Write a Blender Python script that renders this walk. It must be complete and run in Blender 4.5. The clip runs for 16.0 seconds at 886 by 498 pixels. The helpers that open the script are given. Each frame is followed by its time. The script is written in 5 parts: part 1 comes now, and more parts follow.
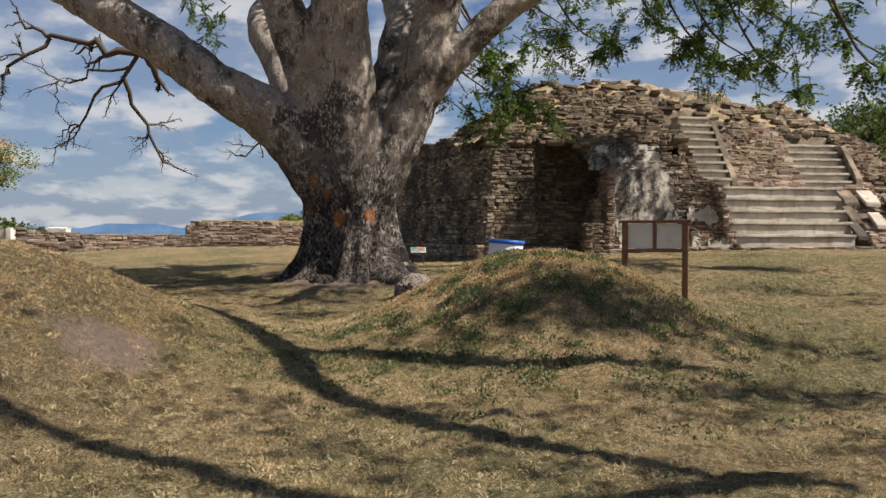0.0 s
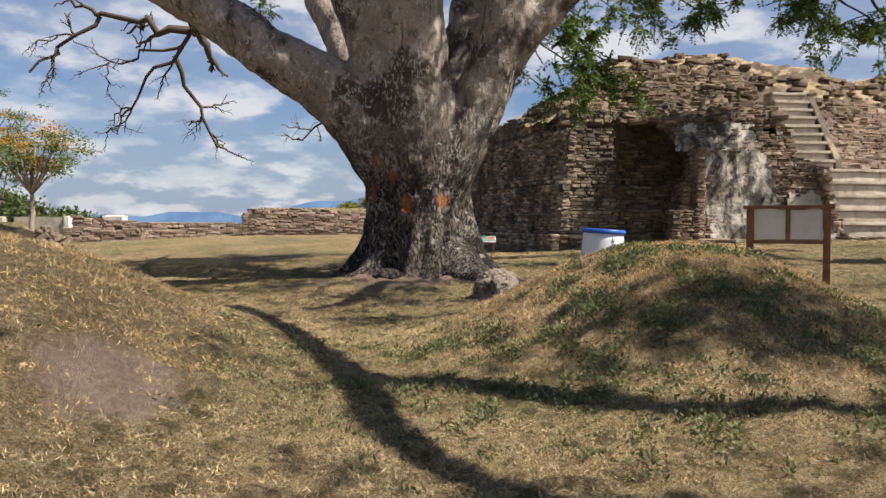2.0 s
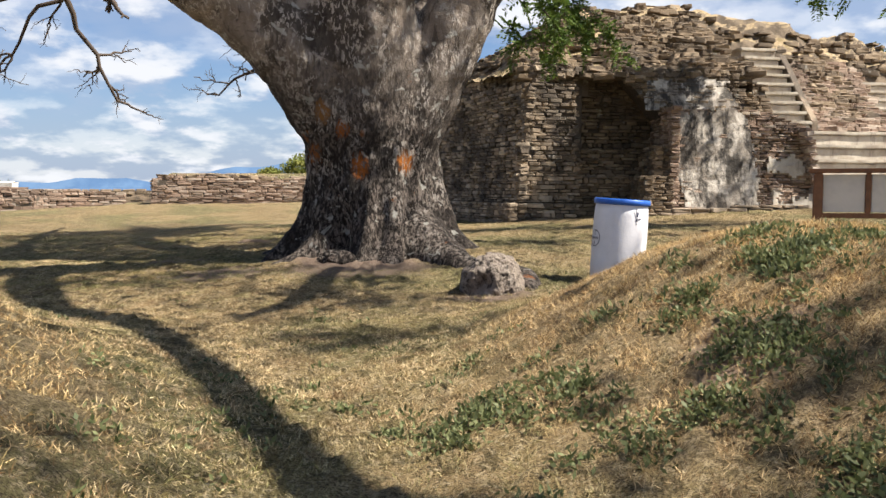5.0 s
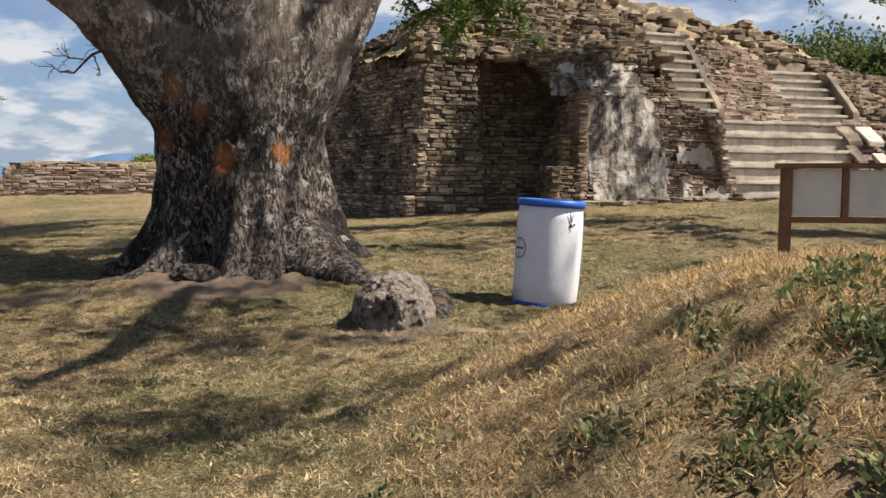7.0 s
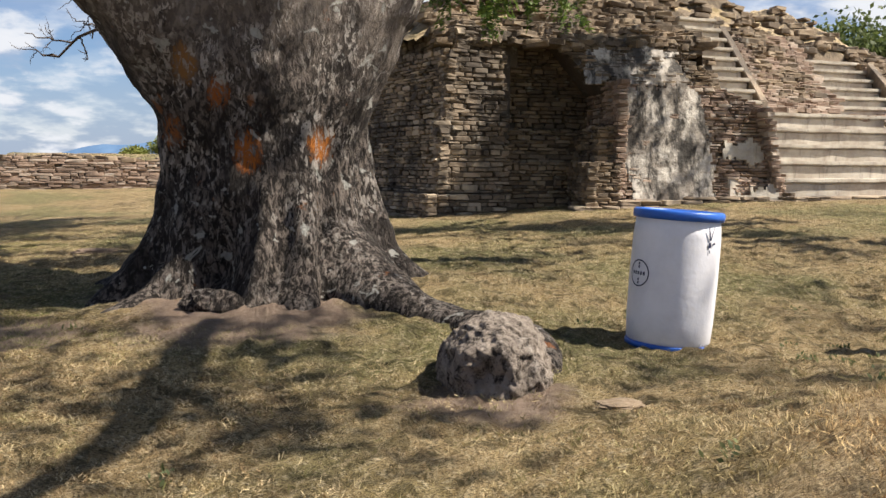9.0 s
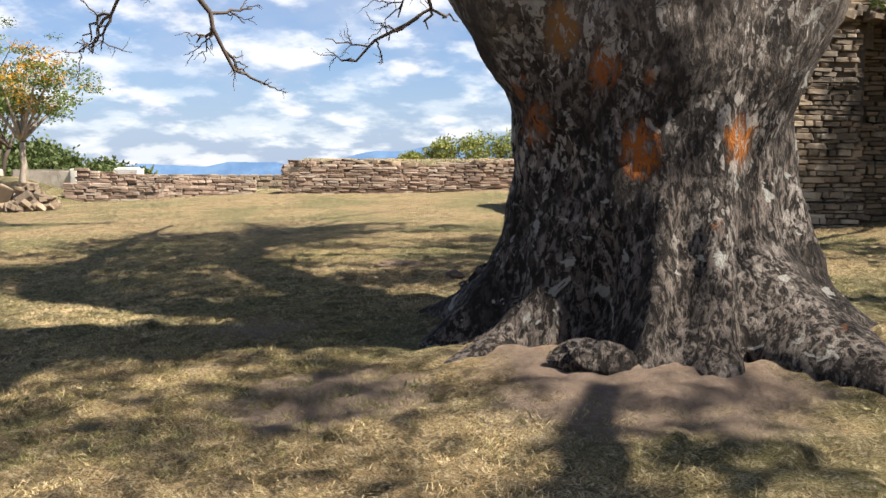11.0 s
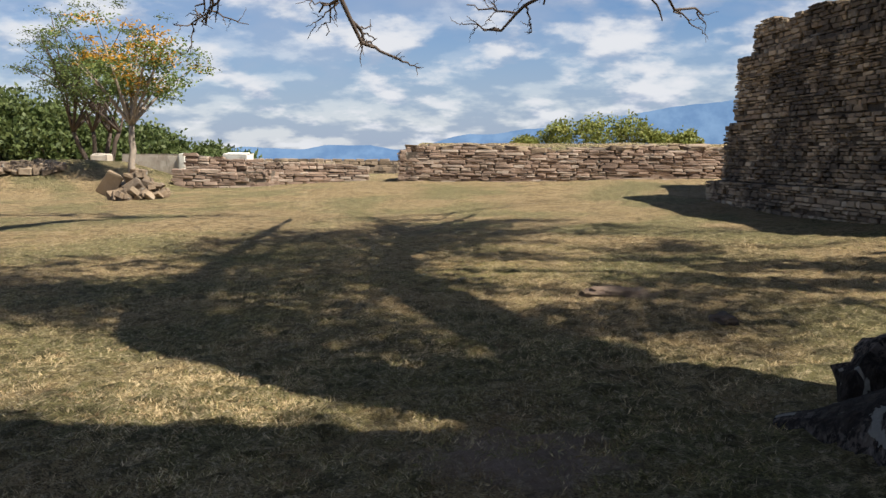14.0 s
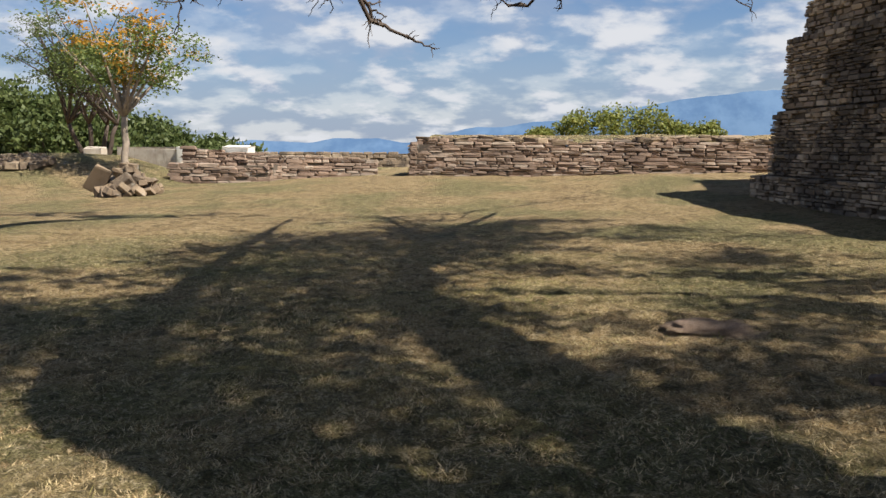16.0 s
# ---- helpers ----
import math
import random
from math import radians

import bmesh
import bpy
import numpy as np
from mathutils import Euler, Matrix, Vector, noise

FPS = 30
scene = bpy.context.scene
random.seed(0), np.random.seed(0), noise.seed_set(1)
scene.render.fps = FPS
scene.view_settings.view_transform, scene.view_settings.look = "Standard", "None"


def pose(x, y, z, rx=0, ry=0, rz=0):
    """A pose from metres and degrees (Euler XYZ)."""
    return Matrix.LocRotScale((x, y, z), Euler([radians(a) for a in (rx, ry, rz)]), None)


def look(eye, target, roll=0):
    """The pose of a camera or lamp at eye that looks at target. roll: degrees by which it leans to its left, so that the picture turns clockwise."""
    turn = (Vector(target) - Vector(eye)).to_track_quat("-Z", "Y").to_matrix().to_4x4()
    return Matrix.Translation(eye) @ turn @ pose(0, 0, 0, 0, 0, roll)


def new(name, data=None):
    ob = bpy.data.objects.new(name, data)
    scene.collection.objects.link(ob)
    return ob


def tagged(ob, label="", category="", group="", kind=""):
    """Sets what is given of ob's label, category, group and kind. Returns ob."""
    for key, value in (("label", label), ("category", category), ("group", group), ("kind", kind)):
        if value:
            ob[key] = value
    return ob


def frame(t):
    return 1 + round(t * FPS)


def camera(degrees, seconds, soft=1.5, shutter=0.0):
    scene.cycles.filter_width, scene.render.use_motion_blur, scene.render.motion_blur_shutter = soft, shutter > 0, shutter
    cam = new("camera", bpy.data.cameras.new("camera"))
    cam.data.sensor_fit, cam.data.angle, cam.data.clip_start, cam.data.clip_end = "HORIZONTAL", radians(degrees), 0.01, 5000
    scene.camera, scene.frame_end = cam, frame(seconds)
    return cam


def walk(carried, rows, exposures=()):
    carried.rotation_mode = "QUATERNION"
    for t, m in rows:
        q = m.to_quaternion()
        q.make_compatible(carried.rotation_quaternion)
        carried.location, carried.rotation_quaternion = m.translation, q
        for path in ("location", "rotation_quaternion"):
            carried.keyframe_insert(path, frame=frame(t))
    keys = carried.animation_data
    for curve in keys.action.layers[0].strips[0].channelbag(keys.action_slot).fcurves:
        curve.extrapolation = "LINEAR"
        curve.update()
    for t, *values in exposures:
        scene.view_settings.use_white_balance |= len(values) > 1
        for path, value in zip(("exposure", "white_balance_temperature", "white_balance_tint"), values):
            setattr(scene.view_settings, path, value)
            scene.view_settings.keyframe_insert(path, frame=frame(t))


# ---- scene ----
cam = camera(56.5, 16.0)
METRES, EYE, TILT, LEAN, TURN = 16.0, 1.5, -1.1, 0.0, 0.0
ROWS = [
    (0.0, 0.0, 0.0, 0.0, 0.0, 0.0, 0.0),
    (0.5, -0.0081, 0.031, -0.0, -0.15, -0.38, -0.05),
    (1.0, -0.0143, 0.059, 0.0003, 0.01, -0.71, -0.0),
    (1.5, -0.0179, 0.0911, 0.0016, 2.06, -0.76, -0.01),
    (2.0, -0.027, 0.1223, 0.0024, 3.88, -0.84, -0.05),
    (2.5, -0.0348, 0.1564, 0.0021, 4.47, -0.92, -0.09),
    (3.0, -0.0478, 0.1856, 0.0032, 4.32, -1.09, -0.14),
    (5.5, -0.0753, 0.3329, 0.008, -4.66, -3.59, 0.11),
    (6.0, -0.0695, 0.3634, 0.0101, -7.68, -3.84, 0.14),
    (6.5, -0.0697, 0.3937, 0.0115, -8.8, -3.95, 0.2),
    (7.0, -0.068, 0.4223, 0.0149, -9.14, -4.05, 0.21),
    (7.5, -0.0694, 0.453, 0.0178, -9.39, -4.21, 0.16),
    (8.0, -0.0779, 0.4797, 0.0211, -9.54, -4.33, 0.16),
    (8.5, -0.0831, 0.5093, 0.0227, -9.83, -4.42, 0.1),
    (9.0, -0.0964, 0.5379, 0.0212, -9.9, -4.55, -0.04),
    (9.5, -0.1076, 0.5657, 0.0212, -4.77, -4.66, -0.04),
    (10.0, -0.121, 0.595, 0.0212, 4.01, -4.59, 0.08),
    (12.5, -0.2052, 0.7387, 0.0259, 9.87, -3.86, -0.36),
    (13.0, -0.2248, 0.7615, 0.0274, 11.98, -4.26, -0.41),
    (13.5, -0.2414, 0.7887, 0.0316, 13.54, -4.84, -0.45),
    (14.0, -0.2567, 0.8147, 0.0321, 14.18, -5.47, -0.46),
    (14.5, -0.2699, 0.8427, 0.0325, 14.17, -5.61, -0.46),
    (15.0, -0.2831, 0.8706, 0.0315, 15.21, -5.72, -0.34),
    (15.5, -0.2907, 0.8999, 0.0312, 14.99, -5.89, -0.35),
    (16.0, -0.2986, 0.9304, 0.0333, 14.73, -5.95, -0.39),
]
walk(cam, [(t, pose(0, 0, EYE, TILT, LEAN, TURN) @ pose(METRES * x, METRES * y, METRES * z, 90 + pitch, roll, yaw)) for t, x, y, z, yaw, pitch, roll in ROWS],
     [(0.0, 0.75), (1.5, 0.86), (3.0, 1.3), (5.5, 1.38), (6.5, 1.06), (9.0, 1.27), (10.0, 1.64), (12.5, 1.31), (14.0, 1.12), (16.0, 1.05)])

# ---- world, sun ----
SUN_EL, SUN_AZ = 53.0, (0.965, -0.262)
SUN_DIR = Vector((SUN_AZ[0] * math.cos(radians(SUN_EL)), SUN_AZ[1] * math.cos(radians(SUN_EL)), math.sin(radians(SUN_EL))))
sun = new("sun", bpy.data.lights.new("sun", "SUN"))
sun.data.energy, sun.data.angle, sun.data.color = 5.0, radians(0.6), (1.0, 0.93, 0.82)
sun.matrix_world = look((0, 0, 60), Vector((0, 0, 60)) - SUN_DIR)

world = bpy.data.worlds.new("world")
scene.world = world
world.use_nodes = True


class Nodes:
    """Short hand for a node tree."""

    def __init__(self, tree):
        self.tree = tree
        tree.nodes.clear()

    def add(self, kind, **sets):
        n = self.tree.nodes.new(kind)
        for k, v in sets.items():
            setattr(n, k, v)
        return n

    def put(self, a, b):
        self.tree.links.new(a, b)

    def value(self, v, socket):
        if isinstance(v, (int, float)):
            socket.default_value = v
        elif isinstance(v, tuple):
            socket.default_value = (*v, 1.0) if len(v) == 3 and len(socket.default_value) == 4 else v
        else:
            self.put(v, socket)

    def math(self, op, a, b=0.0, c=None, clamp=False):
        n = self.add("ShaderNodeMath", operation=op, use_clamp=clamp)
        self.value(a, n.inputs[0])
        self.value(b, n.inputs[1])
        if c is not None:
            self.value(c, n.inputs[2])
        return n.outputs[0]

    def mix(self, fac, a, b, kind="MIX"):
        n = self.add("ShaderNodeMix", data_type="RGBA", blend_type=kind)
        self.value(fac, n.inputs[0])
        self.value(a, n.inputs[6])
        self.value(b, n.inputs[7])
        return n.outputs[2]

    def noise(self, vec, scale, detail=4.0, rough=0.55, distort=0.0):
        n = self.add("ShaderNodeTexNoise")
        n.inputs["Scale"].default_value, n.inputs["Detail"].default_value = scale, detail
        n.inputs["Roughness"].default_value, n.inputs["Distortion"].default_value = rough, distort
        if vec is not None:
            self.put(vec, n.inputs["Vector"])
        return n.outputs["Fac"]

    def ramp(self, fac, lo, hi):
        n = self.add("ShaderNodeMapRange", clamp=True, interpolation_type="SMOOTHSTEP")
        self.value(fac, n.inputs["Value"])
        n.inputs["From Min"].default_value, n.inputs["From Max"].default_value = lo, hi
        return n.outputs["Result"]

    def scaled(self, vec, s):
        n = self.add("ShaderNodeMapping")
        self.put(vec, n.inputs["Vector"])
        n.inputs["Scale"].default_value = s
        return n.outputs["Vector"]


def build_sky():
    n = Nodes(world.node_tree)
    sky = n.add("ShaderNodeTexSky", sky_type="NISHITA", sun_disc=False)
    sky.sun_elevation = radians(SUN_EL)
    sky.sun_rotation = math.atan2(SUN_AZ[0], SUN_AZ[1])
    co = n.add("ShaderNodeTexCoord").outputs["Generated"]
    sep = n.add("ShaderNodeSeparateXYZ")
    n.put(co, sep.inputs[0])
    up = n.math("MAXIMUM", sep.outputs[2], 0.0)
    flat = n.math("ADD", up, 0.32)
    vec = n.add("ShaderNodeCombineXYZ")
    n.put(n.math("DIVIDE", sep.outputs[0], flat), vec.inputs[0])
    n.put(n.math("DIVIDE", sep.outputs[1], flat), vec.inputs[1])
    n.put(n.math("MULTIPLY", up, 1.5), vec.inputs[2])
    big = n.noise(vec.outputs[0], 4.6, 8.0, 0.55, 0.0)
    veil = n.noise(vec.outputs[0], 1.8, 5.0, 0.5, 0.0)
    lift = n.add("ShaderNodeVectorMath", operation="ADD")
    n.put(vec.outputs[0], lift.inputs[0])
    lift.inputs[1].default_value = (0.0, -0.09, 0.06)
    above = n.noise(lift.outputs[0], 4.6, 5.0, 0.55, 0.0)
    mask = n.ramp(big, 0.35, 0.66)
    mask = n.math("MAXIMUM", mask, n.math("MULTIPLY", n.ramp(veil, 0.36, 0.62), 0.62))
    haze = n.math("MULTIPLY", n.math("SUBTRACT", 1.0, n.ramp(up, 0.0, 0.2)), 0.8)
    mask = n.math("MAXIMUM", mask, haze)
    mask = n.math("MULTIPLY", mask, n.math("SUBTRACT", 1.0, n.math("MULTIPLY", n.ramp(up, 0.34, 0.65), 0.85)))
    thick = n.math("ADD", n.math("MULTIPLY", n.math("SUBTRACT", big, above), 2.6), n.math("MULTIPLY", n.math("SUBTRACT", big, 0.52), 0.8))
    cloud = n.mix(n.ramp(thick, -0.26, 0.32), (4.5, 5.3, 6.9), (8.6, 8.8, 9.3))
    blue = n.mix(1.0, sky.outputs[0], (0.70, 0.92, 1.22), "MULTIPLY")
    col = n.mix(mask, blue, cloud)
    bg = n.add("ShaderNodeBackground")
    n.put(col, bg.inputs[0])
    bg.inputs[1].default_value = 0.042
    out = n.add("ShaderNodeOutputWorld")
    n.put(bg.outputs[0], out.inputs[0])


build_sky()

# ---- materials ----


def material(name, build, rough=0.9, spec=0.3):
    m = bpy.data.materials.new(name)
    m.use_nodes = True
    n = Nodes(m.node_tree)
    b = n.add("ShaderNodeBsdfPrincipled")
    b.inputs["Roughness"].default_value = rough
    b.inputs["Specular IOR Level"].default_value = spec
    o = n.add("ShaderNodeOutputMaterial")
    n.put(b.outputs[0], o.inputs[0])
    build(n, b)
    return m


def place(n):
    return n.add("ShaderNodeNewGeometry").outputs["Position"]


def bump(n, b, height, strength=0.5, distance=0.02):
    k = n.add("ShaderNodeBump")
    k.inputs["Strength"].default_value, k.inputs["Distance"].default_value = strength, distance
    n.put(height, k.inputs["Height"])
    n.put(k.outputs[0], b.inputs["Normal"])


def piece_random(n):
    """A random number per object and per loose piece."""
    a = n.add("ShaderNodeObjectInfo").outputs["Random"]
    c = n.add("ShaderNodeNewGeometry").outputs["Random Per Island"]
    return n.math("FRACT", n.math("ADD", n.math("MULTIPLY", a, 7.31), c))


def stone_look(dark, mid, light, stain=0.75):
    def build(n, b):
        p = place(n)
        r = piece_random(n)
        base = n.mix(n.ramp(r, 0.0, 0.55), dark, mid)
        base = n.mix(n.ramp(r, 0.6, 1.0), base, light)
        grain = n.noise(p, 38.0, 5.0, 0.65)
        base = n.mix(n.math("MULTIPLY", n.ramp(grain, 0.35, 0.7), 0.35), base, light)
        patch = n.noise(p, 0.75, 6.0, 0.62)
        base = n.mix(n.math("MULTIPLY", n.ramp(patch, 0.46, 0.60), stain), base, (0.04, 0.034, 0.03))
        lich = n.noise(p, 4.5, 5.0, 0.6)
        base = n.mix(n.math("MULTIPLY", n.ramp(lich, 0.60, 0.70), 0.5), base, (0.34, 0.33, 0.29))
        n.put(base, b.inputs["Base Color"])
        bump(n, b, n.math("ADD", n.math("MULTIPLY", grain, 0.6), lich), 0.7, 0.03)
    return build


STONE = material("weathered_stone", stone_look((0.11, 0.082, 0.058), (0.23, 0.172, 0.12), (0.43, 0.345, 0.25)))
STONE_RED = material("reddish_stone", stone_look((0.17, 0.11, 0.08), (0.29, 0.20, 0.145), (0.42, 0.34, 0.27), 0.3))
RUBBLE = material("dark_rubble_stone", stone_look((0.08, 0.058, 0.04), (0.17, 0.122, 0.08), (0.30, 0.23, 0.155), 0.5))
MORTAR = material("earth_mortar", stone_look((0.06, 0.047, 0.036), (0.09, 0.07, 0.052), (0.15, 0.12, 0.09), 0.5))


def plaster_build(n, b):
    p = place(n)
    a = n.noise(p, 1.6, 7.0, 0.7, 0.5)
    c = n.noise(n.scaled(p, (1.0, 1.0, 0.4)), 2.6, 7.0, 0.75, 0.4)
    base = n.mix(n.ramp(a, 0.38, 0.60), (0.52, 0.47, 0.41), (0.20, 0.17, 0.14))
    base = n.mix(n.math("MULTIPLY", n.ramp(c, 0.45, 0.58), 0.93), base, (0.03, 0.026, 0.023))
    n.put(base, b.inputs["Base Color"])
    bump(n, b, n.math("ADD", a, n.noise(p, 22.0, 5.0)), 0.5, 0.03)


PLASTER = material("stained_lime_plaster", plaster_build)


def step_build(n, b):
    p = place(n)
    a = n.noise(p, 2.2, 7.0, 0.65)
    c = n.noise(n.scaled(p, (1.0, 1.0, 0.25)), 5.0, 6.0, 0.7)
    base = n.mix(n.ramp(a, 0.35, 0.7), (0.48, 0.43, 0.36), (0.33, 0.28, 0.225))
    base = n.mix(n.math("MULTIPLY", n.ramp(c, 0.52, 0.72), 0.6), base, (0.11, 0.09, 0.075))
    n.put(base, b.inputs["Base Color"])
    bump(n, b, n.math("ADD", a, n.noise(p, 30.0, 5.0)), 0.45, 0.02)


STEP = material("worn_concrete_step", step_build)


def whitewash_build(n, b):
    p = place(n)
    a = n.noise(p, 3.0, 6.0, 0.65)
    n.put(n.mix(n.ramp(a, 0.45, 0.75), (0.70, 0.67, 0.60), (0.36, 0.31, 0.25)), b.inputs["Base Color"])
    bump(n, b, n.noise(p, 20.0, 5.0), 0.4, 0.02)


WHITE = material("faded_white_plaster", whitewash_build)


def mound_mask(n, p, worn):
    """1 on the two dry mounds, fading out with a ragged edge."""
    total = 0.0
    for cx, cy, rad in ((1.15, 9.2, 2.3), (-4.5, 7.2, 2.6)):
        off = n.add("ShaderNodeVectorMath", operation="DISTANCE")
        n.put(n.scaled(p, (1.0, 0.85, 0.0)), off.inputs[0])
        off.inputs[1].default_value = (cx, cy * 0.85, 0.0)
        edge = n.math("ADD", off.outputs["Value"], n.math("MULTIPLY", n.math("SUBTRACT", worn, 0.5), 1.8))
        total = n.math("ADD", n.math("SUBTRACT", 1.0, n.ramp(edge, 0.7 * rad, 1.0 * rad)), total)
    return total


def ground_build(n, b):
    p = place(n)
    big = n.noise(p, 0.35, 5.0, 0.6)
    mid = n.noise(p, 1.7, 6.0, 0.65, 0.3)
    tuft = n.noise(p, 7.0, 5.0, 0.7, 0.4)
    fine = n.noise(p, 26.0, 6.0, 0.75)
    straw = n.noise(n.scaled(p, (1.0, 2.2, 1.0)), 70.0, 4.0, 0.8)
    base = n.mix(n.ramp(mid, 0.35, 0.68), (0.54, 0.39, 0.205), (0.36, 0.25, 0.12))
    base = n.mix(n.math("MULTIPLY", n.ramp(big, 0.44, 0.60), 0.8), base, (0.215, 0.215, 0.085))
    base = n.mix(n.math("MULTIPLY", n.ramp(mid, 0.60, 0.74), 0.5), base, (0.21, 0.135, 0.085))
    base = n.mix(n.math("MULTIPLY", n.ramp(fine, 0.50, 0.66), 0.75), base, (0.86, 0.71, 0.46))
    base = n.mix(n.math("MULTIPLY", n.ramp(tuft, 0.51, 0.58), 0.65), base, (0.085, 0.07, 0.028))
    pale = n.noise(n.scaled(p, (1.3, 0.8, 1.0)), 11.0, 5.0, 0.7, 0.6)
    base = n.mix(n.math("MULTIPLY", n.ramp(pale, 0.55, 0.64), 0.7), base, (0.72, 0.56, 0.33))
    # Self-shade between grass blades, painted as near-black gaps.
    base = n.mix(n.math("MULTIPLY", n.ramp(straw, 0.54, 0.40), 0.9), base, (0.055, 0.042, 0.022))
    clump = n.noise(p, 4.5, 6.0, 0.7, 0.5)
    soil = n.mix(n.ramp(fine, 0.34, 0.66), (0.29, 0.19, 0.105), (0.74, 0.55, 0.33))
    # The same painted blade shade in the gaps of the mound soil.
    soil = n.mix(n.math("MULTIPLY", n.ramp(straw, 0.56, 0.42), 0.6), soil, (0.05, 0.035, 0.022))
    soil = n.mix(n.math("MULTIPLY", n.ramp(clump, 0.55, 0.64), 0.7), soil, (0.06, 0.05, 0.025))
    base = n.mix(n.math("MULTIPLY", mound_mask(n, p, mid), 0.55), base, soil)
    for cx, cy, rad, tone in ((-2.55, 6.3, 0.46, 1.0), (-2.0, 14.9, 1.0, 0.7), (-3.6, 14.6, 0.6, 0.7), (-0.6, 12.7, 0.5, 0.7), (-4.6, 16.4, 0.5, 0.7), (-4.4, 21.0, 0.4, 0.7), (0.2, 8.2, 0.3, 0.9)):
        off = n.add("ShaderNodeVectorMath", operation="DISTANCE")
        n.put(n.scaled(p, (1.0, 1.0, 0.0)), off.inputs[0])
        off.inputs[1].default_value = (cx, cy, 0.0)
        edge = n.math("ADD", off.outputs["Value"], n.math("MULTIPLY", n.math("SUBTRACT", mid, 0.5), 1.6 * rad))
        bare = n.math("SUBTRACT", 1.0, n.ramp(edge, 0.55 * rad, 1.1 * rad))
        earth = n.mix(n.ramp(fine, 0.3, 0.7), (0.42 * tone, 0.29 * tone, 0.215 * tone), (0.58 * tone, 0.43 * tone, 0.34 * tone))
        base = n.mix(n.math("MULTIPLY", bare, 0.9), base, earth)
    n.put(base, b.inputs["Base Color"])
    clod = n.noise(p, 8.0, 5.0, 0.7)
    bump(n, b, n.math("ADD", n.math("ADD", fine, straw), n.math("MULTIPLY", clod, 1.6)), 1.0, 0.11)


GROUND = material("dry_mown_grass", ground_build, 0.95, 0.15)


def bark_build(n, b):
    p = place(n)
    tall = n.scaled(p, (1.0, 1.0, 0.45))
    ridges = n.noise(tall, 3.4, 5.0, 0.6, 0.6)
    plates = n.noise(tall, 23.0, 7.0, 0.72, 0.5)
    big = n.noise(p, 1.1, 5.0, 0.6, 0.4)
    z = n.add("ShaderNodeSeparateXYZ")
    n.put(p, z.inputs[0])
    low = n.math("SUBTRACT", 1.0, n.ramp(n.math("ADD", z.outputs[2], n.math("MULTIPLY", big, 1.6)), 2.6, 4.6))
    flaky = n.mix(n.ramp(plates, 0.46, 0.58), (0.016, 0.012, 0.01), (0.17, 0.138, 0.117))
    smooth = n.mix(n.ramp(ridges, 0.35, 0.65), (0.2, 0.162, 0.134), (0.32, 0.268, 0.225))
    wrinkle = n.noise(n.scaled(p, (1.0, 1.0, 3.0)), 9.0, 5.0, 0.6, 0.3)
    smooth = n.mix(n.math("MULTIPLY", n.ramp(wrinkle, 0.56, 0.66), 0.45), smooth, (0.075, 0.058, 0.048))
    base = n.mix(low, smooth, flaky)
    # dark weathered areas
    base = n.mix(n.math("MULTIPLY", n.ramp(big, 0.52, 0.60), 0.75), base, (0.016, 0.012, 0.01))
    streak = n.noise(n.scaled(p, (1.0, 1.0, 0.2)), 5.0, 6.0, 0.7, 0.4)
    base = n.mix(n.math("MULTIPLY", n.ramp(streak, 0.54, 0.64), 0.7), base, (0.026, 0.02, 0.017))
    # pale loose flakes, gathered in patches
    flake = n.noise(tall, 22.0, 5.0, 0.65, 0.8)
    where = n.math("MULTIPLY", n.ramp(n.noise(p, 2.3, 5.0, 0.65), 0.42, 0.58), n.math("ADD", n.math("MULTIPLY", n.ramp(z.outputs[2], 0.8, 1.9), 0.65), 0.35))
    base = n.mix(n.math("MULTIPLY", n.math("MULTIPLY", n.ramp(flake, 0.53, 0.565), where), 0.85), base, (0.45, 0.40, 0.355))
    # grey-white lichen blotches
    spot = n.noise(p, 6.5, 4.0, 0.55, 0.5)
    base = n.mix(n.math("MULTIPLY", n.ramp(spot, 0.635, 0.66), 0.75), base, (0.42, 0.41, 0.37))
    red = n.math("MULTIPLY", n.ramp(n.noise(p, 2.6, 4.0, 0.6), 0.67, 0.72), low)
    base = n.mix(n.math("MULTIPLY", red, 0.7), base, (0.30, 0.11, 0.035))
    for spot_at, rad, col in (((-1.95, 15.3, 1.79), 0.16, (0.5, 0.15, 0.025)), ((-1.34, 15.36, 1.84), 0.17, (0.52, 0.17, 0.025)), ((-2.4, 15.4, 2.46), 0.15, (0.34, 0.17, 0.06)), ((-2.16, 15.35, 2.25), 0.12, (0.42, 0.13, 0.03)), ((-1.31, 15.2, 1.36), 0.13, (0.33, 0.2, 0.1)), ((-2.55, 15.5, 1.95), 0.13, (0.4, 0.14, 0.04))):
        off = n.add("ShaderNodeVectorMath", operation="DISTANCE")
        n.put(n.scaled(p, (1.0, 0.3, 0.72)), off.inputs[0])
        off.inputs[1].default_value = (spot_at[0], spot_at[1] * 0.3, spot_at[2] * 0.72)
        edge = n.math("ADD", off.outputs["Value"], n.math("MULTIPLY", n.math("SUBTRACT", plates, 0.5), 0.3))
        base = n.mix(n.math("MULTIPLY", n.math("SUBTRACT", 1.0, n.ramp(edge, 0.35 * rad, 0.85 * rad)), n.ramp(flake, 0.62, 0.48)), base, tuple(0.85 * c for c in col))
    n.put(base, b.inputs["Base Color"])
    rough = n.math("ADD", n.math("MULTIPLY", plates, 0.9), n.math("MULTIPLY", flake, 0.35))
    deep = n.math("ADD", n.math("MULTIPLY", rough, n.math("ADD", n.math("MULTIPLY", low, 0.85), 0.15)), n.math("MULTIPLY", ridges, 0.7))
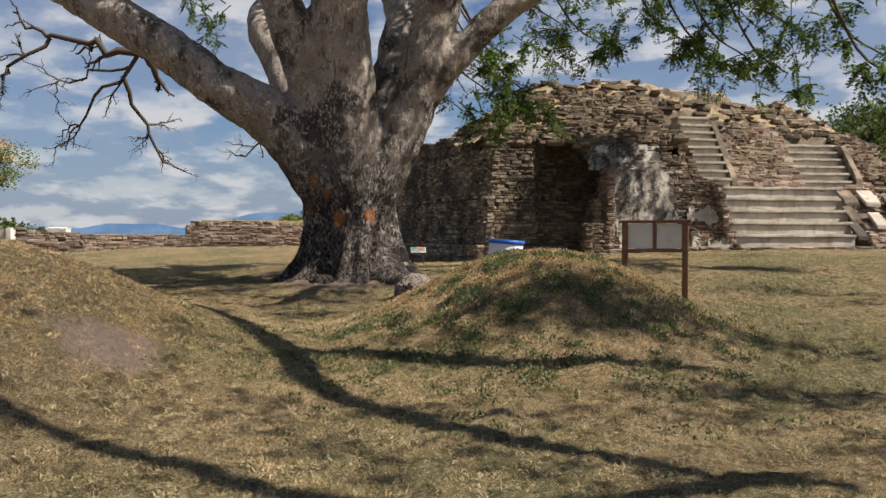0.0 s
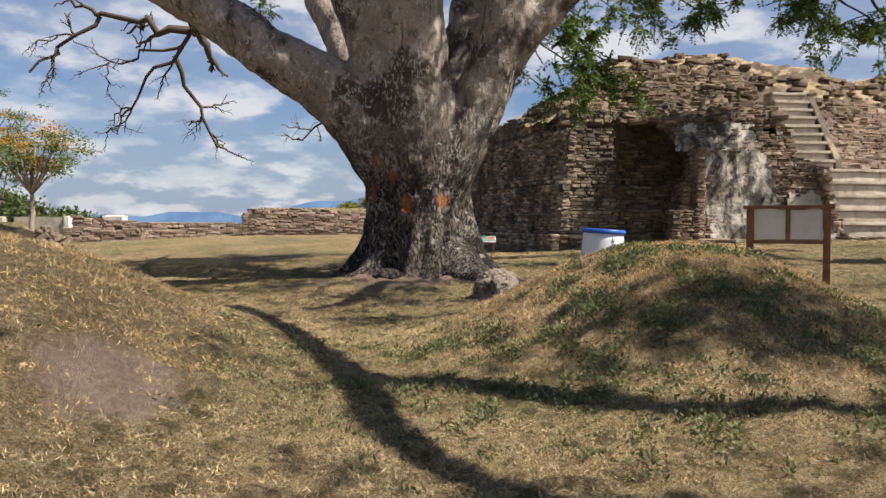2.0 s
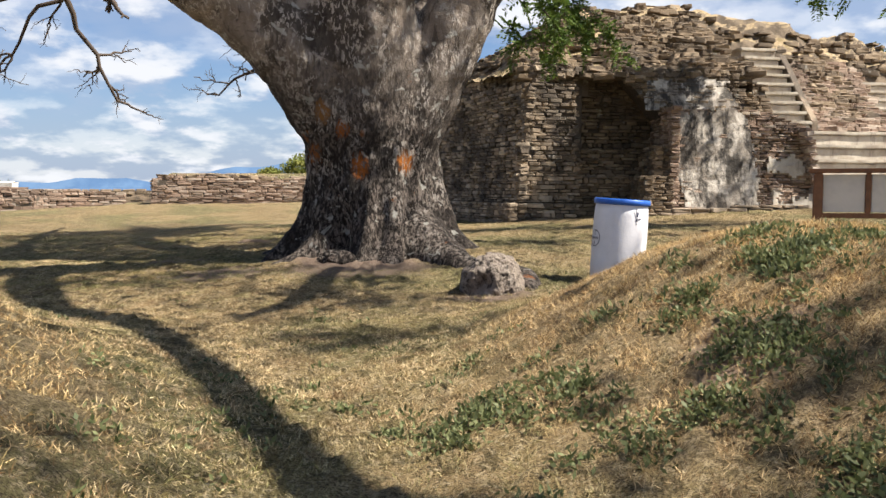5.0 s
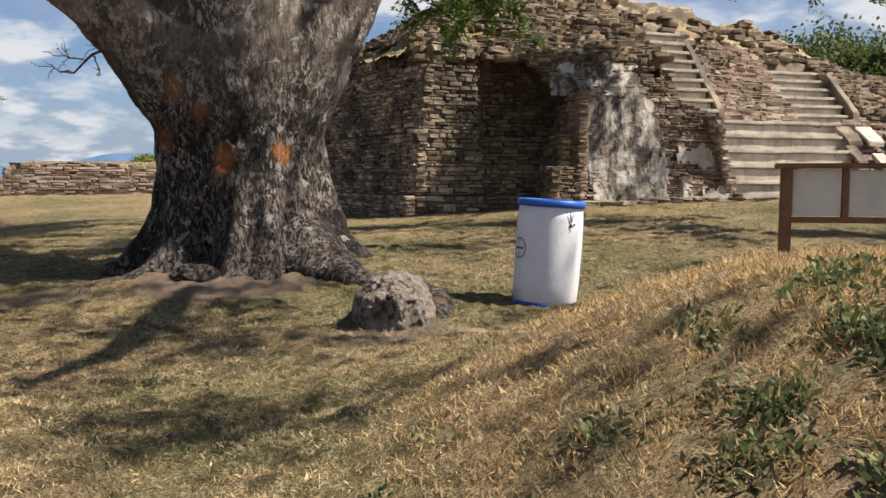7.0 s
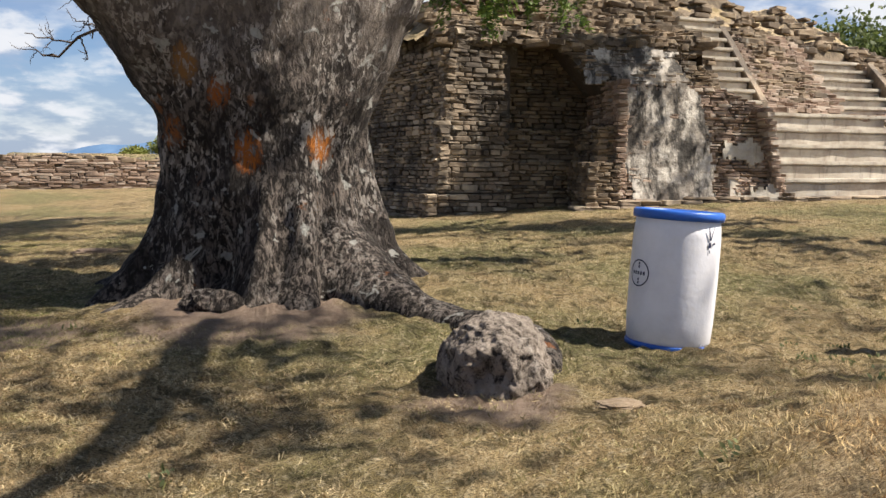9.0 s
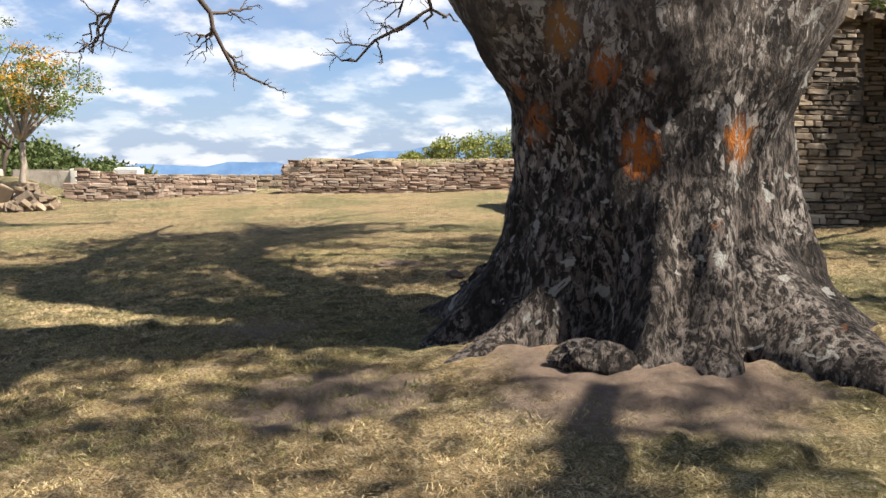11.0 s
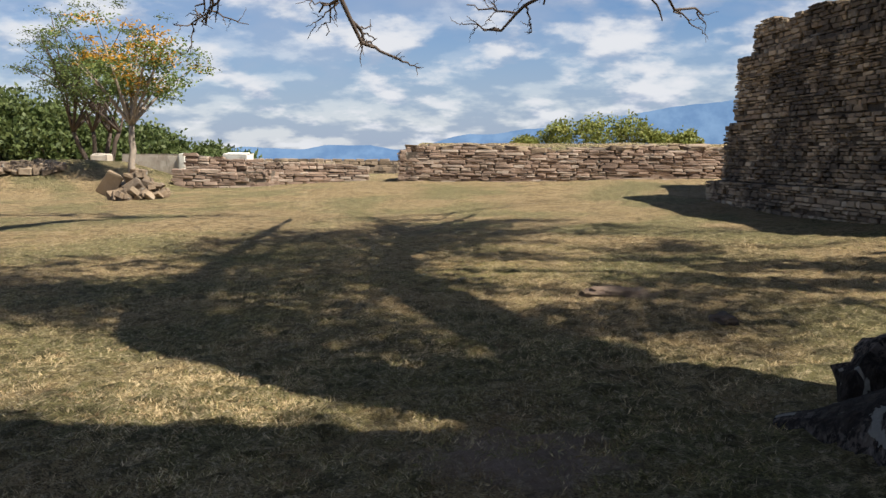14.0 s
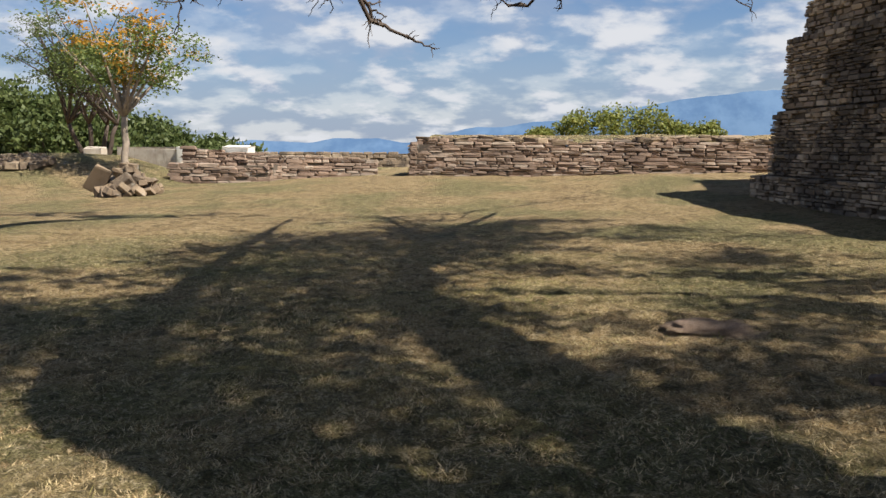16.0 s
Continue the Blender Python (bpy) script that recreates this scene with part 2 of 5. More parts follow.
    bump(n, b, n.math("ADD", deep, n.math("MULTIPLY", wrinkle, 0.12)), 1.0, 0.11)


def knob_build(n, b):
    p = place(n)
    off = n.add("ShaderNodeVectorMath", operation="DISTANCE")
    n.put(p, off.inputs[0])
    off.inputs[1].default_value = (-0.58, 12.78, 0.62)
    warp = n.math("ADD", off.outputs["Value"], n.math("MULTIPLY", n.noise(p, 6.0, 5.0, 0.65), 0.3))
    ring = n.add("ShaderNodeCombineXYZ")
    n.put(n.math("MULTIPLY", warp, 3.2), ring.inputs[0])
    n.put(n.noise(p, 2.0, 3.0), ring.inputs[1])
    fibre = n.noise(ring.outputs[0], 9.0, 5.0, 0.7)
    grain = n.noise(p, 22.0, 6.0, 0.75, 0.6)
    both = n.math("ADD", n.math("MULTIPLY", fibre, 0.55), n.math("MULTIPLY", grain, 0.45))
    base = n.mix(n.ramp(both, 0.40, 0.54), (0.034, 0.026, 0.021), (0.31, 0.255, 0.21))
    base = n.mix(n.math("MULTIPLY", n.ramp(n.noise(p, 9.0, 5.0, 0.7), 0.57, 0.67), 0.45), base, (0.44, 0.39, 0.34))
    n.put(base, b.inputs["Base Color"])
    bump(n, b, both, 1.0, 0.09)


KNOB = material("gnarled_root_wood", knob_build, 0.9, 0.2)
BARK = material("grey_flaking_bark", bark_build, 0.9, 0.2)


def plain_build(col, var=0.3, scale=12.0):
    def build(n, b):
        p = place(n)
        a = n.noise(p, scale, 5.0, 0.6)
        n.put(n.mix(n.math("MULTIPLY", n.ramp(a, 0.35, 0.7), var), col, tuple(0.35 * c for c in col)), b.inputs["Base Color"])
        bump(n, b, n.noise(p, scale * 5, 4.0), 0.25, 0.01)
    return build


TWIG = material("dark_bare_twig", plain_build((0.085, 0.065, 0.052)), 0.9, 0.2)
WOOD = material("brown_painted_wood", plain_build((0.20, 0.085, 0.035), 0.6, 9.0), 0.6, 0.4)
PANEL = material("pale_sign_panel", plain_build((0.62, 0.56, 0.48), 0.25, 4.0), 0.7, 0.3)
DRUM = material("white_plastic_drum", plain_build((0.66, 0.65, 0.68), 0.16, 5.0), 0.45, 0.4)
BLUE = material("blue_plastic_rim", plain_build((0.02, 0.10, 0.42), 0.25, 10.0), 0.4, 0.4)
SHEET = material("faded_green_print", plain_build((0.15, 0.25, 0.21), 0.3, 20.0), 0.5, 0.4)
RED = material("faded_red_print", plain_build((0.50, 0.06, 0.04), 0.3, 20.0), 0.5, 0.4)
INK = material("dark_blue_paint", plain_build((0.03, 0.035, 0.07), 0.2, 20.0), 0.6, 0.3)
TRUNK2 = material("pale_sapling_bark", plain_build((0.30, 0.25, 0.20), 0.5, 8.0), 0.9, 0.2)


def leaf_look(a, c, gold=None):
    def build(n, b):
        r = piece_random(n)
        col = n.mix(r, a, c)
        if gold:
            col = n.mix(n.ramp(n.noise(place(n), 0.55, 3.0), 0.56, 0.64), col, gold)
        n.put(col, b.inputs["Base Color"])
        b.inputs["Roughness"].default_value = 0.6
        t = n.add("ShaderNodeBsdfTranslucent")
        n.put(col, t.inputs[0])
        mix = n.add("ShaderNodeMixShader")
        mix.inputs[0].default_value = 0.35
        n.put(b.outputs[0], mix.inputs[1])
        n.put(t.outputs[0], mix.inputs[2])
        out = [k for k in n.tree.nodes if k.type == "OUTPUT_MATERIAL"][0]
        n.put(mix.outputs[0], out.inputs[0])
    return build


LEAF = material("feathery_green_leaf", leaf_look((0.055, 0.105, 0.02), (0.15, 0.21, 0.04)))
LEAF_GOLD = material("green_and_gold_leaf", leaf_look((0.08, 0.125, 0.035), (0.17, 0.21, 0.06), (0.48, 0.25, 0.03)))
LEAF_YELLOW = material("golden_leaf", leaf_look((0.34, 0.2, 0.025), (0.55, 0.27, 0.03)))
LEAF_DARK = material("dark_tree_leaf", leaf_look((0.05, 0.075, 0.02), (0.115, 0.14, 0.045)))
LEAF_BUSH = material("light_bush_leaf", leaf_look((0.12, 0.15, 0.03), (0.24, 0.24, 0.06)))
WEED = material("low_weed_leaf", leaf_look((0.06, 0.075, 0.025), (0.2, 0.215, 0.095)))
def grass_look(pale, deep, green_part):
    def build(n, b):
        p = place(n)
        r = piece_random(n)
        patch = n.noise(p, 0.9, 5.0, 0.65, 0.4)
        small = n.noise(p, 3.8, 5.0, 0.65)
        col = n.mix(n.ramp(r, 0.2, 0.8), deep, pale)
        dry = n.mix(n.ramp(r, 0.25, 0.8), (0.24, 0.125, 0.05), (0.82, 0.57, 0.27))
        col = n.mix(n.math("MULTIPLY", n.ramp(small, 0.50, 0.64), 0.75), col, (0.21, 0.125, 0.065))
        col = n.mix(n.math("MULTIPLY", n.ramp(patch, 0.48, 0.60), green_part), col, n.mix(r, (0.085, 0.11, 0.03), (0.27, 0.27, 0.10)))
        col = n.mix(n.math("MULTIPLY", mound_mask(n, p, small), 0.6), col, dry)
        n.put(col, b.inputs["Base Color"])
        t = n.add("ShaderNodeBsdfTranslucent")
        n.put(col, t.inputs[0])
        mix = n.add("ShaderNodeMixShader")
        mix.inputs[0].default_value = 0.25
        n.put(b.outputs[0], mix.inputs[1])
        n.put(t.outputs[0], mix.inputs[2])
        out = [k for k in n.tree.nodes if k.type == "OUTPUT_MATERIAL"][0]
        n.put(mix.outputs[0], out.inputs[0])
    return build


STRAW = material("dry_grass_blade", grass_look((0.80, 0.63, 0.37), (0.25, 0.165, 0.075), 0.45))
STRAW_GREEN = material("green_grass_blade", grass_look((0.40, 0.33, 0.13), (0.15, 0.145, 0.045), 0.6))


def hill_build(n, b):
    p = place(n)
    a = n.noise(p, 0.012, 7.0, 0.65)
    # Distance haze is painted in as the hill's blue base colour.
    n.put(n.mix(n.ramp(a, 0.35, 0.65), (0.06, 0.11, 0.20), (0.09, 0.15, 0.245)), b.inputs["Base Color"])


HILL = material("hill_painted_haze", hill_build, 1.0, 0.0)

# ---- shared builders ----
rng = np.random.default_rng(11)


def mesh_of(name, verts, faces, mat, smooth=False):
    me = bpy.data.meshes.new(name)
    me.from_pydata([tuple(v) for v in verts], [], [tuple(f) for f in faces])
    me.materials.append(mat)
    if smooth:
        me.polygons.foreach_set("use_smooth", [True] * len(me.polygons))
    me.update()
    return me


def quads_mesh(name, verts, faces, mat):
    """A mesh from numpy arrays of points and quads, quickly."""
    me = bpy.data.meshes.new(name)
    k = faces.shape[1]
    me.vertices.add(len(verts))
    me.vertices.foreach_set("co", np.asarray(verts, dtype=np.float32).ravel())
    me.loops.add(faces.size)
    me.loops.foreach_set("vertex_index", faces.astype(np.int32).ravel())
    me.polygons.add(len(faces))
    me.polygons.foreach_set("loop_start", np.arange(0, faces.size, k, dtype=np.int32))
    me.materials.append(mat)
    me.update(calc_edges=True)
    return me


def under(ob, parent):
    ob.parent = parent
    return ob


def part(name, bm, mat, parent, label=""):
    me = bpy.data.meshes.new(name)
    bm.to_mesh(me)
    bm.free()
    me.materials.append(mat)
    ob = under(new(name, me), parent)
    return tagged(ob, label) if label else ob


def box_bm(x0, x1, y0, y1, z0, z1, bevel=0.0, jit=0.0, seed=0):
    bm = bmesh.new()
    bmesh.ops.create_cube(bm, size=1.0, matrix=Matrix.LocRotScale(((x0 + x1) / 2, (y0 + y1) / 2, (z0 + z1) / 2), None, (x1 - x0, y1 - y0, z1 - z0)))
    if bevel:
        bmesh.ops.bevel(bm, geom=bm.edges[:], offset=bevel, segments=2, affect="EDGES")
    if jit:
        r = random.Random(seed)
        for v in bm.verts:
            v.co += Vector((r.uniform(-jit, jit), r.uniform(-jit, jit), r.uniform(-jit, jit)))
    return bm


def tube(points, radii, sides=10, closed=True):
    """Rings swept along a smooth path; returns points and faces."""
    pts = [Vector(p) for p in points]
    verts, faces = [], []
    prev = None
    for i, p in enumerate(pts):
        d = (pts[min(i + 1, len(pts) - 1)] - pts[max(i - 1, 0)]).normalized()
        a = prev if prev is not None else (Vector((1, 0, 0)) if abs(d.x) < 0.8 else Vector((0, 1, 0)))
        a = (a - d * a.dot(d)).normalized()
        prev = a
        c = d.cross(a)
        for k in range(sides):
            w = 2 * math.pi * k / sides
            verts.append(p + (a * math.cos(w) + c * math.sin(w)) * radii[i])
    for i in range(len(pts) - 1):
        for k in range(sides):
            a0, a1 = i * sides + k, i * sides + (k + 1) % sides
            faces.append((a0, a1, a1 + sides, a0 + sides))
    if closed:
        faces.append(tuple(range(sides - 1, -1, -1)))
        faces.append(tuple(range((len(pts) - 1) * sides, len(pts) * sides)))
    return verts, faces


def spline(points, steps=5):
    """A Catmull-Rom path through rows of numbers."""
    q = np.array(points, dtype=float)
    q = np.vstack([2 * q[0] - q[1], q, 2 * q[-1] - q[-2]])
    out = []
    for i in range(1, len(q) - 2):
        for s in range(steps):
            t = s / steps
            out.append(0.5 * (2 * q[i] + (q[i + 1] - q[i - 1]) * t + (2 * q[i - 1] - 5 * q[i] + 4 * q[i + 1] - q[i + 2]) * t * t + (3 * q[i] - q[i - 1] - 3 * q[i + 1] + q[i + 2]) * t ** 3))
    out.append(q[-2])
    return np.array(out)


class Heap:
    """Collects points and faces of many pieces for one mesh."""

    def __init__(self):
        self.v, self.f = [], []

    def add(self, verts, faces):
        o = len(self.v)
        self.v.extend(verts)
        self.f.extend(tuple(i + o for i in f) for f in faces)


# ---- ground ----


def soft(a, b, x):
    t = np.clip((x - a) / (b - a), 0, 1)
    return t * t * (3 - 2 * t)


def ground_z(x, y):
    x, y = np.asarray(x, dtype=float), np.asarray(y, dtype=float)
    z = 0.25 + 0.2 * soft(5, 13, y) - 0.12 * soft(-4, -9, x) * soft(8, 16, y)
    z = z + 0.55 * soft(14, 26, y) * soft(-4, 9, x) + 0.18 * soft(14, 17, y) * soft(-4, 0, x) * soft(24, 18, y)
    z = z + 0.5 * soft(31, 42, y) * soft(-24, -12, x)
    r = ((x - 1.14) / 1.68) ** 2 + ((y - 9.39) / 2.23) ** 2
    z = z + 0.915 * np.exp(-r ** 1.295)
    r = ((x + 4.5) / 2.0) ** 2 + ((y - 7.3) / 2.6) ** 2
    z = z + 1.15 * np.exp(-r ** 1.2)
    r = ((x + 1.9) / 2.1) ** 2 + ((y - 16.2) / 2.1) ** 2
    z = z + 0.16 * np.exp(-r)
    r = ((x + 26.3) / np.where(x > -26.3, 3.7, 5.2)) ** 2 + ((y - 41.5) / 3.8) ** 2
    z = z + 1.3 * np.exp(-r ** 1.5)
    d = np.hypot(x, y - 30)
    z = z - 60 * soft(70, 260, d) * soft(62, 110, y + 0.4 * np.abs(x))
    z = z + 0.018 * np.sin(2.1 * x + 1.3 * y) * np.sin(1.7 * y - 0.6 * x) + 0.012 * np.sin(5.3 * x - 2.2 * y) * np.sin(4.1 * y + 1.9 * x)
    z = z + 0.010 * np.sin(13.0 * x + 3.1 * np.sin(2.3 * y)) * np.sin(11.0 * y + 2.7 * np.sin(1.9 * x))
    return z


def spread(lo, hi, step, far):
    a = list(np.arange(lo, hi, step))
    s, v = step, hi
    while v < far:
        a.append(v)
        s *= 1.22
        v += s
    s, v = step, lo - step
    while v > -far:
        a.insert(0, v)
        s *= 1.22
        v -= s
    return np.array(a)


def build_ground():
    gx, gy = spread(-12, 8, 0.085, 4200), spread(1, 27, 0.085, 4200)
    X, Y = np.meshgrid(gx, gy)
    Z = ground_z(X, Y)
    w, h = len(gx), len(gy)
    near = np.exp(-(((X + 2) / 12) ** 2 + ((Y - 12) / 16) ** 2) ** 2)
    Z = Z + near * rng.normal(0, 0.015, Z.shape)
    idx = np.arange(w * h).reshape(h, w)
    faces = np.stack([idx[:-1, :-1], idx[:-1, 1:], idx[1:, 1:], idx[1:, :-1]], -1).reshape(-1, 4)
    me = quads_mesh("ground", np.stack([X, Y, Z], -1).reshape(-1, 3), faces, GROUND)
    me.polygons.foreach_set("use_smooth", [True] * len(me.polygons))
    tagged(new("ground", me), "dry straw-coloured mown grass with worn earth patches", "ground", kind="structure")


build_ground()

# ---- stone walls ----


def stone_variants(mat, count=8):
    out = []
    for k in range(count):
        r = random.Random(100 + k)
        bm = box_bm(-0.5, 0.5, -0.5, 0.5, -0.5, 0.5)
        for v in bm.verts:
            v.co += Vector((r.uniform(-0.09, 0.09), r.uniform(-0.12, 0.12), r.uniform(-0.15, 0.15)))
        bmesh.ops.bevel(bm, geom=bm.edges[:], offset=0.075, segments=1, affect="EDGES")
        me = bpy.data.meshes.new("stone")
        bm.to_mesh(me)
        bm.free()
        me.materials.append(mat)
        out.append(me)
    return out


STONES = {m.name: stone_variants(m) for m in (STONE, STONE_RED, RUBBLE, STEP)}


def rest_mesh(name, mat, poses, parent, label=""):
    """The stones past the first hundreds, joined into one mesh."""
    heap_v, heap_f = [], []
    o = 0
    for i, m in enumerate(poses):
        me = STONES[mat.name][i % 8]
        a = np.array([v.co for v in me.vertices])
        M = np.array(m)
        heap_v.append(a @ M[:3, :3].T + M[:3, 3])
        heap_f.extend(tuple(j + o for j in p.vertices) for p in me.polygons)
        o += len(a)
    if not heap_v:
        return None
    ob = under(new(name, mesh_of(name, np.vstack(heap_v), heap_f, mat)), parent)
    return tagged(ob, label, kind="stuff")


def lay_stones(parent, mat, poses, nearest, limit=300, name="stone"):
    """Single stones for the nearest, one joined mesh for the rest."""
    poses = sorted(poses, key=lambda m: (m.translation - Vector(nearest)).length)
    for i, m in enumerate(poses[:limit]):
        ob = under(new(name, STONES[mat.name][i % 8]), parent)
        ob.matrix_basis = m
    rest_mesh("far_stones", mat, poses[limit:], parent)


def face_poses(p0, p1, z0, z1, batter, seed, course=(0.05, 0.125), length=(0.12, 0.42), depth=0.22, proud=0.045):
    """Poses of the stones of one wall face; z0 and z1 are functions of the way along it. The face leans back by batter."""
    r = random.Random(seed)
    a, c = Vector((*p0, 0)), Vector((*p1, 0))
    u = (c - a).normalized()
    n = Vector((u.y, -u.x, 0))
    turn = math.atan2(u.y, u.x)
    span = (c - a).length
    out = []
    z = min(z0(0), z0(span))
    low = z
    top = max(z1(0), z1(span), z1(span / 2))
    while z < top - 0.03:
        h = r.uniform(*course)
        s = -r.uniform(0, 0.1)
        while s < span - 0.05:
            l = min(r.uniform(*length), span - s + 0.06)
            mid = s + l / 2
            if z >= z0(mid) - h * 0.8 and z + h * 0.6 <= z1(mid) and r.random() > 0.03:
                back = (z - low) * batter
                at = a + u * mid - n * (back + depth / 2 - r.uniform(0, proud))
                m = Matrix.LocRotScale((at.x, at.y, z + h / 2), Euler((r.uniform(-0.05, 0.05), r.uniform(-0.025, 0.025), turn + r.uniform(-0.04, 0.04))), (l - r.uniform(0.006, 0.03), depth, h - r.uniform(0.004, 0.022)))
                out.append(m)
            s += l
        z += h
    return out


def prism(low, high, z0, z1):
    """A solid between two rings of plan points, at heights z0 and z1 (lists)."""
    k = len(low)
    v = [(*p, z) for p, z in zip(low, z0)] + [(*p, z) for p, z in zip(high, z1)]
    f = [tuple(range(k - 1, -1, -1)), tuple(range(k, 2 * k))]
    f += [(i, (i + 1) % k, k + (i + 1) % k, k + i) for i in range(k)]
    return v, f


def stone_wall(name, p0, p1, z0, z1, label, seed, thick=1.0, batter=0.08, mat=None, nearest=(-2, 12, 1), limit=300, core=True, **kw):
    """A free wall or facing: a mortar core and its stones. The face looks to the right of the way from p0 to p1."""
    mat = mat or STONE
    holder = tagged(new(name), label, "stone wall", kind="structure")
    span = (Vector(p1) - Vector(p0)).length
    za, zb = (lambda s: z0), (z1 if callable(z1) else (lambda s: z1))
    if core:
        cuts = [span * k / 12 for k in range(13)]
        u = (Vector(p1) - Vector(p0)).normalized()
        n = Vector((u.y, -u.x))
        heap = Heap()
        v, f = [], []
        for s in cuts:
            q = Vector(p0) + u * s
            t = zb(s) - 0.05
            b1 = q - n * 0.06
            b2 = q - n * (0.06 + (t - z0) * batter)
            b3 = q - n * (thick + (t - z0) * batter)
            v += [(b1.x, b1.y, z0 - 0.3), (b2.x, b2.y, t), (b3.x, b3.y, t), (b3.x, b3.y, z0 - 0.3)]
        for i in range(12):
            o = i * 4
            f += [(o + k, o + (k + 1) % 4, o + 4 + (k + 1) % 4, o + 4 + k) for k in range(4)]
        f += [(3, 2, 1, 0), (48, 49, 50, 51)]
        under(new("mortar_core", mesh_of("mortar_core", v, f, MORTAR)), holder)
    lay_stones(holder, mat, face_poses(p0, p1, za, zb, batter, seed, **kw), nearest, limit)
    return holder


# the ruin's long side wall and its front wall, in three set-back tiers
CORNER, BACK, INNER = (1.05, 25.45), (-2.75, 35.3), (2.85, 25.68)


def build_pyramid_walls():
    tiers = [(0.35, 1.14, 0.0), (1.14, 2.62, 0.34), (2.62, 4.2, 0.54), (4.2, 4.98, 0.88)]
    side = Vector((BACK[0] - CORNER[0], BACK[1] - CORNER[1])).normalized()
    for k, (za, zb, d) in enumerate(tiers):
        b = Vector(BACK) + Vector((0.9, 0.35)) * d - side * d * 0.6
        c = Vector(CORNER) + Vector((0.85, 0.8)) * d
        i = Vector(INNER) + Vector((0.1, 0.95)) * d
        top = (lambda s: zb) if k < 3 else (lambda s: 4.98 - 0.38 * soft(5.0, 10.0, s) + 0.05 * math.sin(3 * s))
        stone_wall("wall_side", tuple(b), tuple(c), za, top, "tall weathered wall of flat grey-brown stones", 20 + k, thick=1.6, batter=0.05)
        top = (lambda s: zb) if k < 3 else (lambda s: 4.75 + 0.06 * math.sin(4 * s))
        stone_wall("wall_front", tuple(c), tuple(i), za, top, "tall sunlit wall of flat tan stones", 30 + k, thick=1.6, batter=0.05)
        e = b + Vector((9.0, 3.6))
        stone_wall("wall_rear", tuple(e), tuple(b + Vector((0.28, 0.11))), za, (lambda s: zb), "weathered rear wall of flat stones", 40 + k, thick=1.6, batter=0.05, limit=40)


build_pyramid_walls()

# the stepped front, in its own turned frame: u along it, v inwards
FRONT_O, FRONT_U, FRONT_V = Vector((8.5, 25.0)), Vector((0.982, 0.19)), Vector((-0.19, 0.982))


def at(u, v):
    q = FRONT_O + FRONT_U * u + FRONT_V * v
    return (q.x, q.y)


def front_box(name, u0, u1, v0, v1, z0, z1, mat, parent, lean=0.0, leansides=0.0, label="", cuts=3, at=at):
    """A battered solid in the front's frame, with worn edges."""
    low = [at(u0, v0), at(u1, v0), at(u1, v1), at(u0, v1)]
    high = [at(u0 + leansides, v0 + lean), at(u1 - leansides, v0 + lean), at(u1 - leansides, v1), at(u0 + leansides, v1)]
    v, f = prism(low, high, [z0] * 4, [z1] * 4)
    bm = bmesh.new()
    vs = [bm.verts.new(p) for p in v]
    for q in f:
        bm.faces.new([vs[i] for i in q])
    bmesh.ops.recalc_face_normals(bm, faces=bm.faces[:])
    bmesh.ops.subdivide_edges(bm, edges=[e for e in bm.edges if e.calc_length() > 0.5], cuts=cuts, use_grid_fill=True)
    bmesh.ops.bevel(bm, geom=[e for e in bm.edges if len(e.link_faces) == 2 and e.calc_face_angle() > 0.7], offset=0.025, segments=2, affect="EDGES")
    for w in bm.verts:
        w.co += noise.noise_vector(w.co * 2.3) * 0.025
    return part(name, bm, mat, parent, label)


def stair_step(parent, u0, u1, v0, v1, z0, z1, cuts=5):
    """One worn step: a set-back riser under a tread slab that juts out a little."""
    front_box("riser", u0, u1, v0 + 0.05, v1, z0, z1 - 0.1, STEP, parent, cuts=cuts)
    front_box("step", u0 - 0.02, u1 + 0.02, v0 - 0.02, v1, z1 - 0.098, z1, STEP, parent, cuts=cuts)


def build_front():
    st = tagged(new("stone_staircase"), "worn pale stone steps up the ruin's front", "staircase", kind="structure")
    for k in range(5):
        stair_step(st, 0.4 + 0.14 * k, 4.55 + 0.21 * k, 0.44 * k, 0.44 * k + 0.7, 0.75 + 0.395 * k, 1.46 + 0.395 * k, 7)
    up = tagged(new("stone_staircase"), "narrow steep upper flight of pale stone steps", "staircase", kind="structure")
    for k in range(9):
        stair_step(up, 0.2 + 0.055 * k, 1.36 + 0.055 * k, 1.9 + 0.29 * k, 2.5 + 0.29 * k, 2.9 + 0.29 * k, 3.32 + 0.29 * k, 3)
    up = tagged(new("stone_staircase"), "broken upper flight of pale stone steps", "staircase", kind="structure")
    for k in range(6):
        stair_step(up, 3.85 + 0.13 * k, 6.1 + 0.2 * k, 2.2 + 0.42 * k, 2.9 + 0.42 * k, 2.8 + 0.29 * k, 3.3 + 0.29 * k, 4)


build_front()


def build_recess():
    # Dark stained stone; its tone also stands in for the recess's deep shade.
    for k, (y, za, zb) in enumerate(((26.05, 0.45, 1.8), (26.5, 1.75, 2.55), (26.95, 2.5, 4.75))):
        stone_wall("wall_recess", (2.7, y - 0.03), (5.05, y), za, (lambda s: zb), "stepped tier of stained stone in a recess, darkened for its shade", 45 + k, thick=1.2, batter=0.06, mat=RUBBLE, nearest=(3, 24, 1), limit=150)


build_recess()


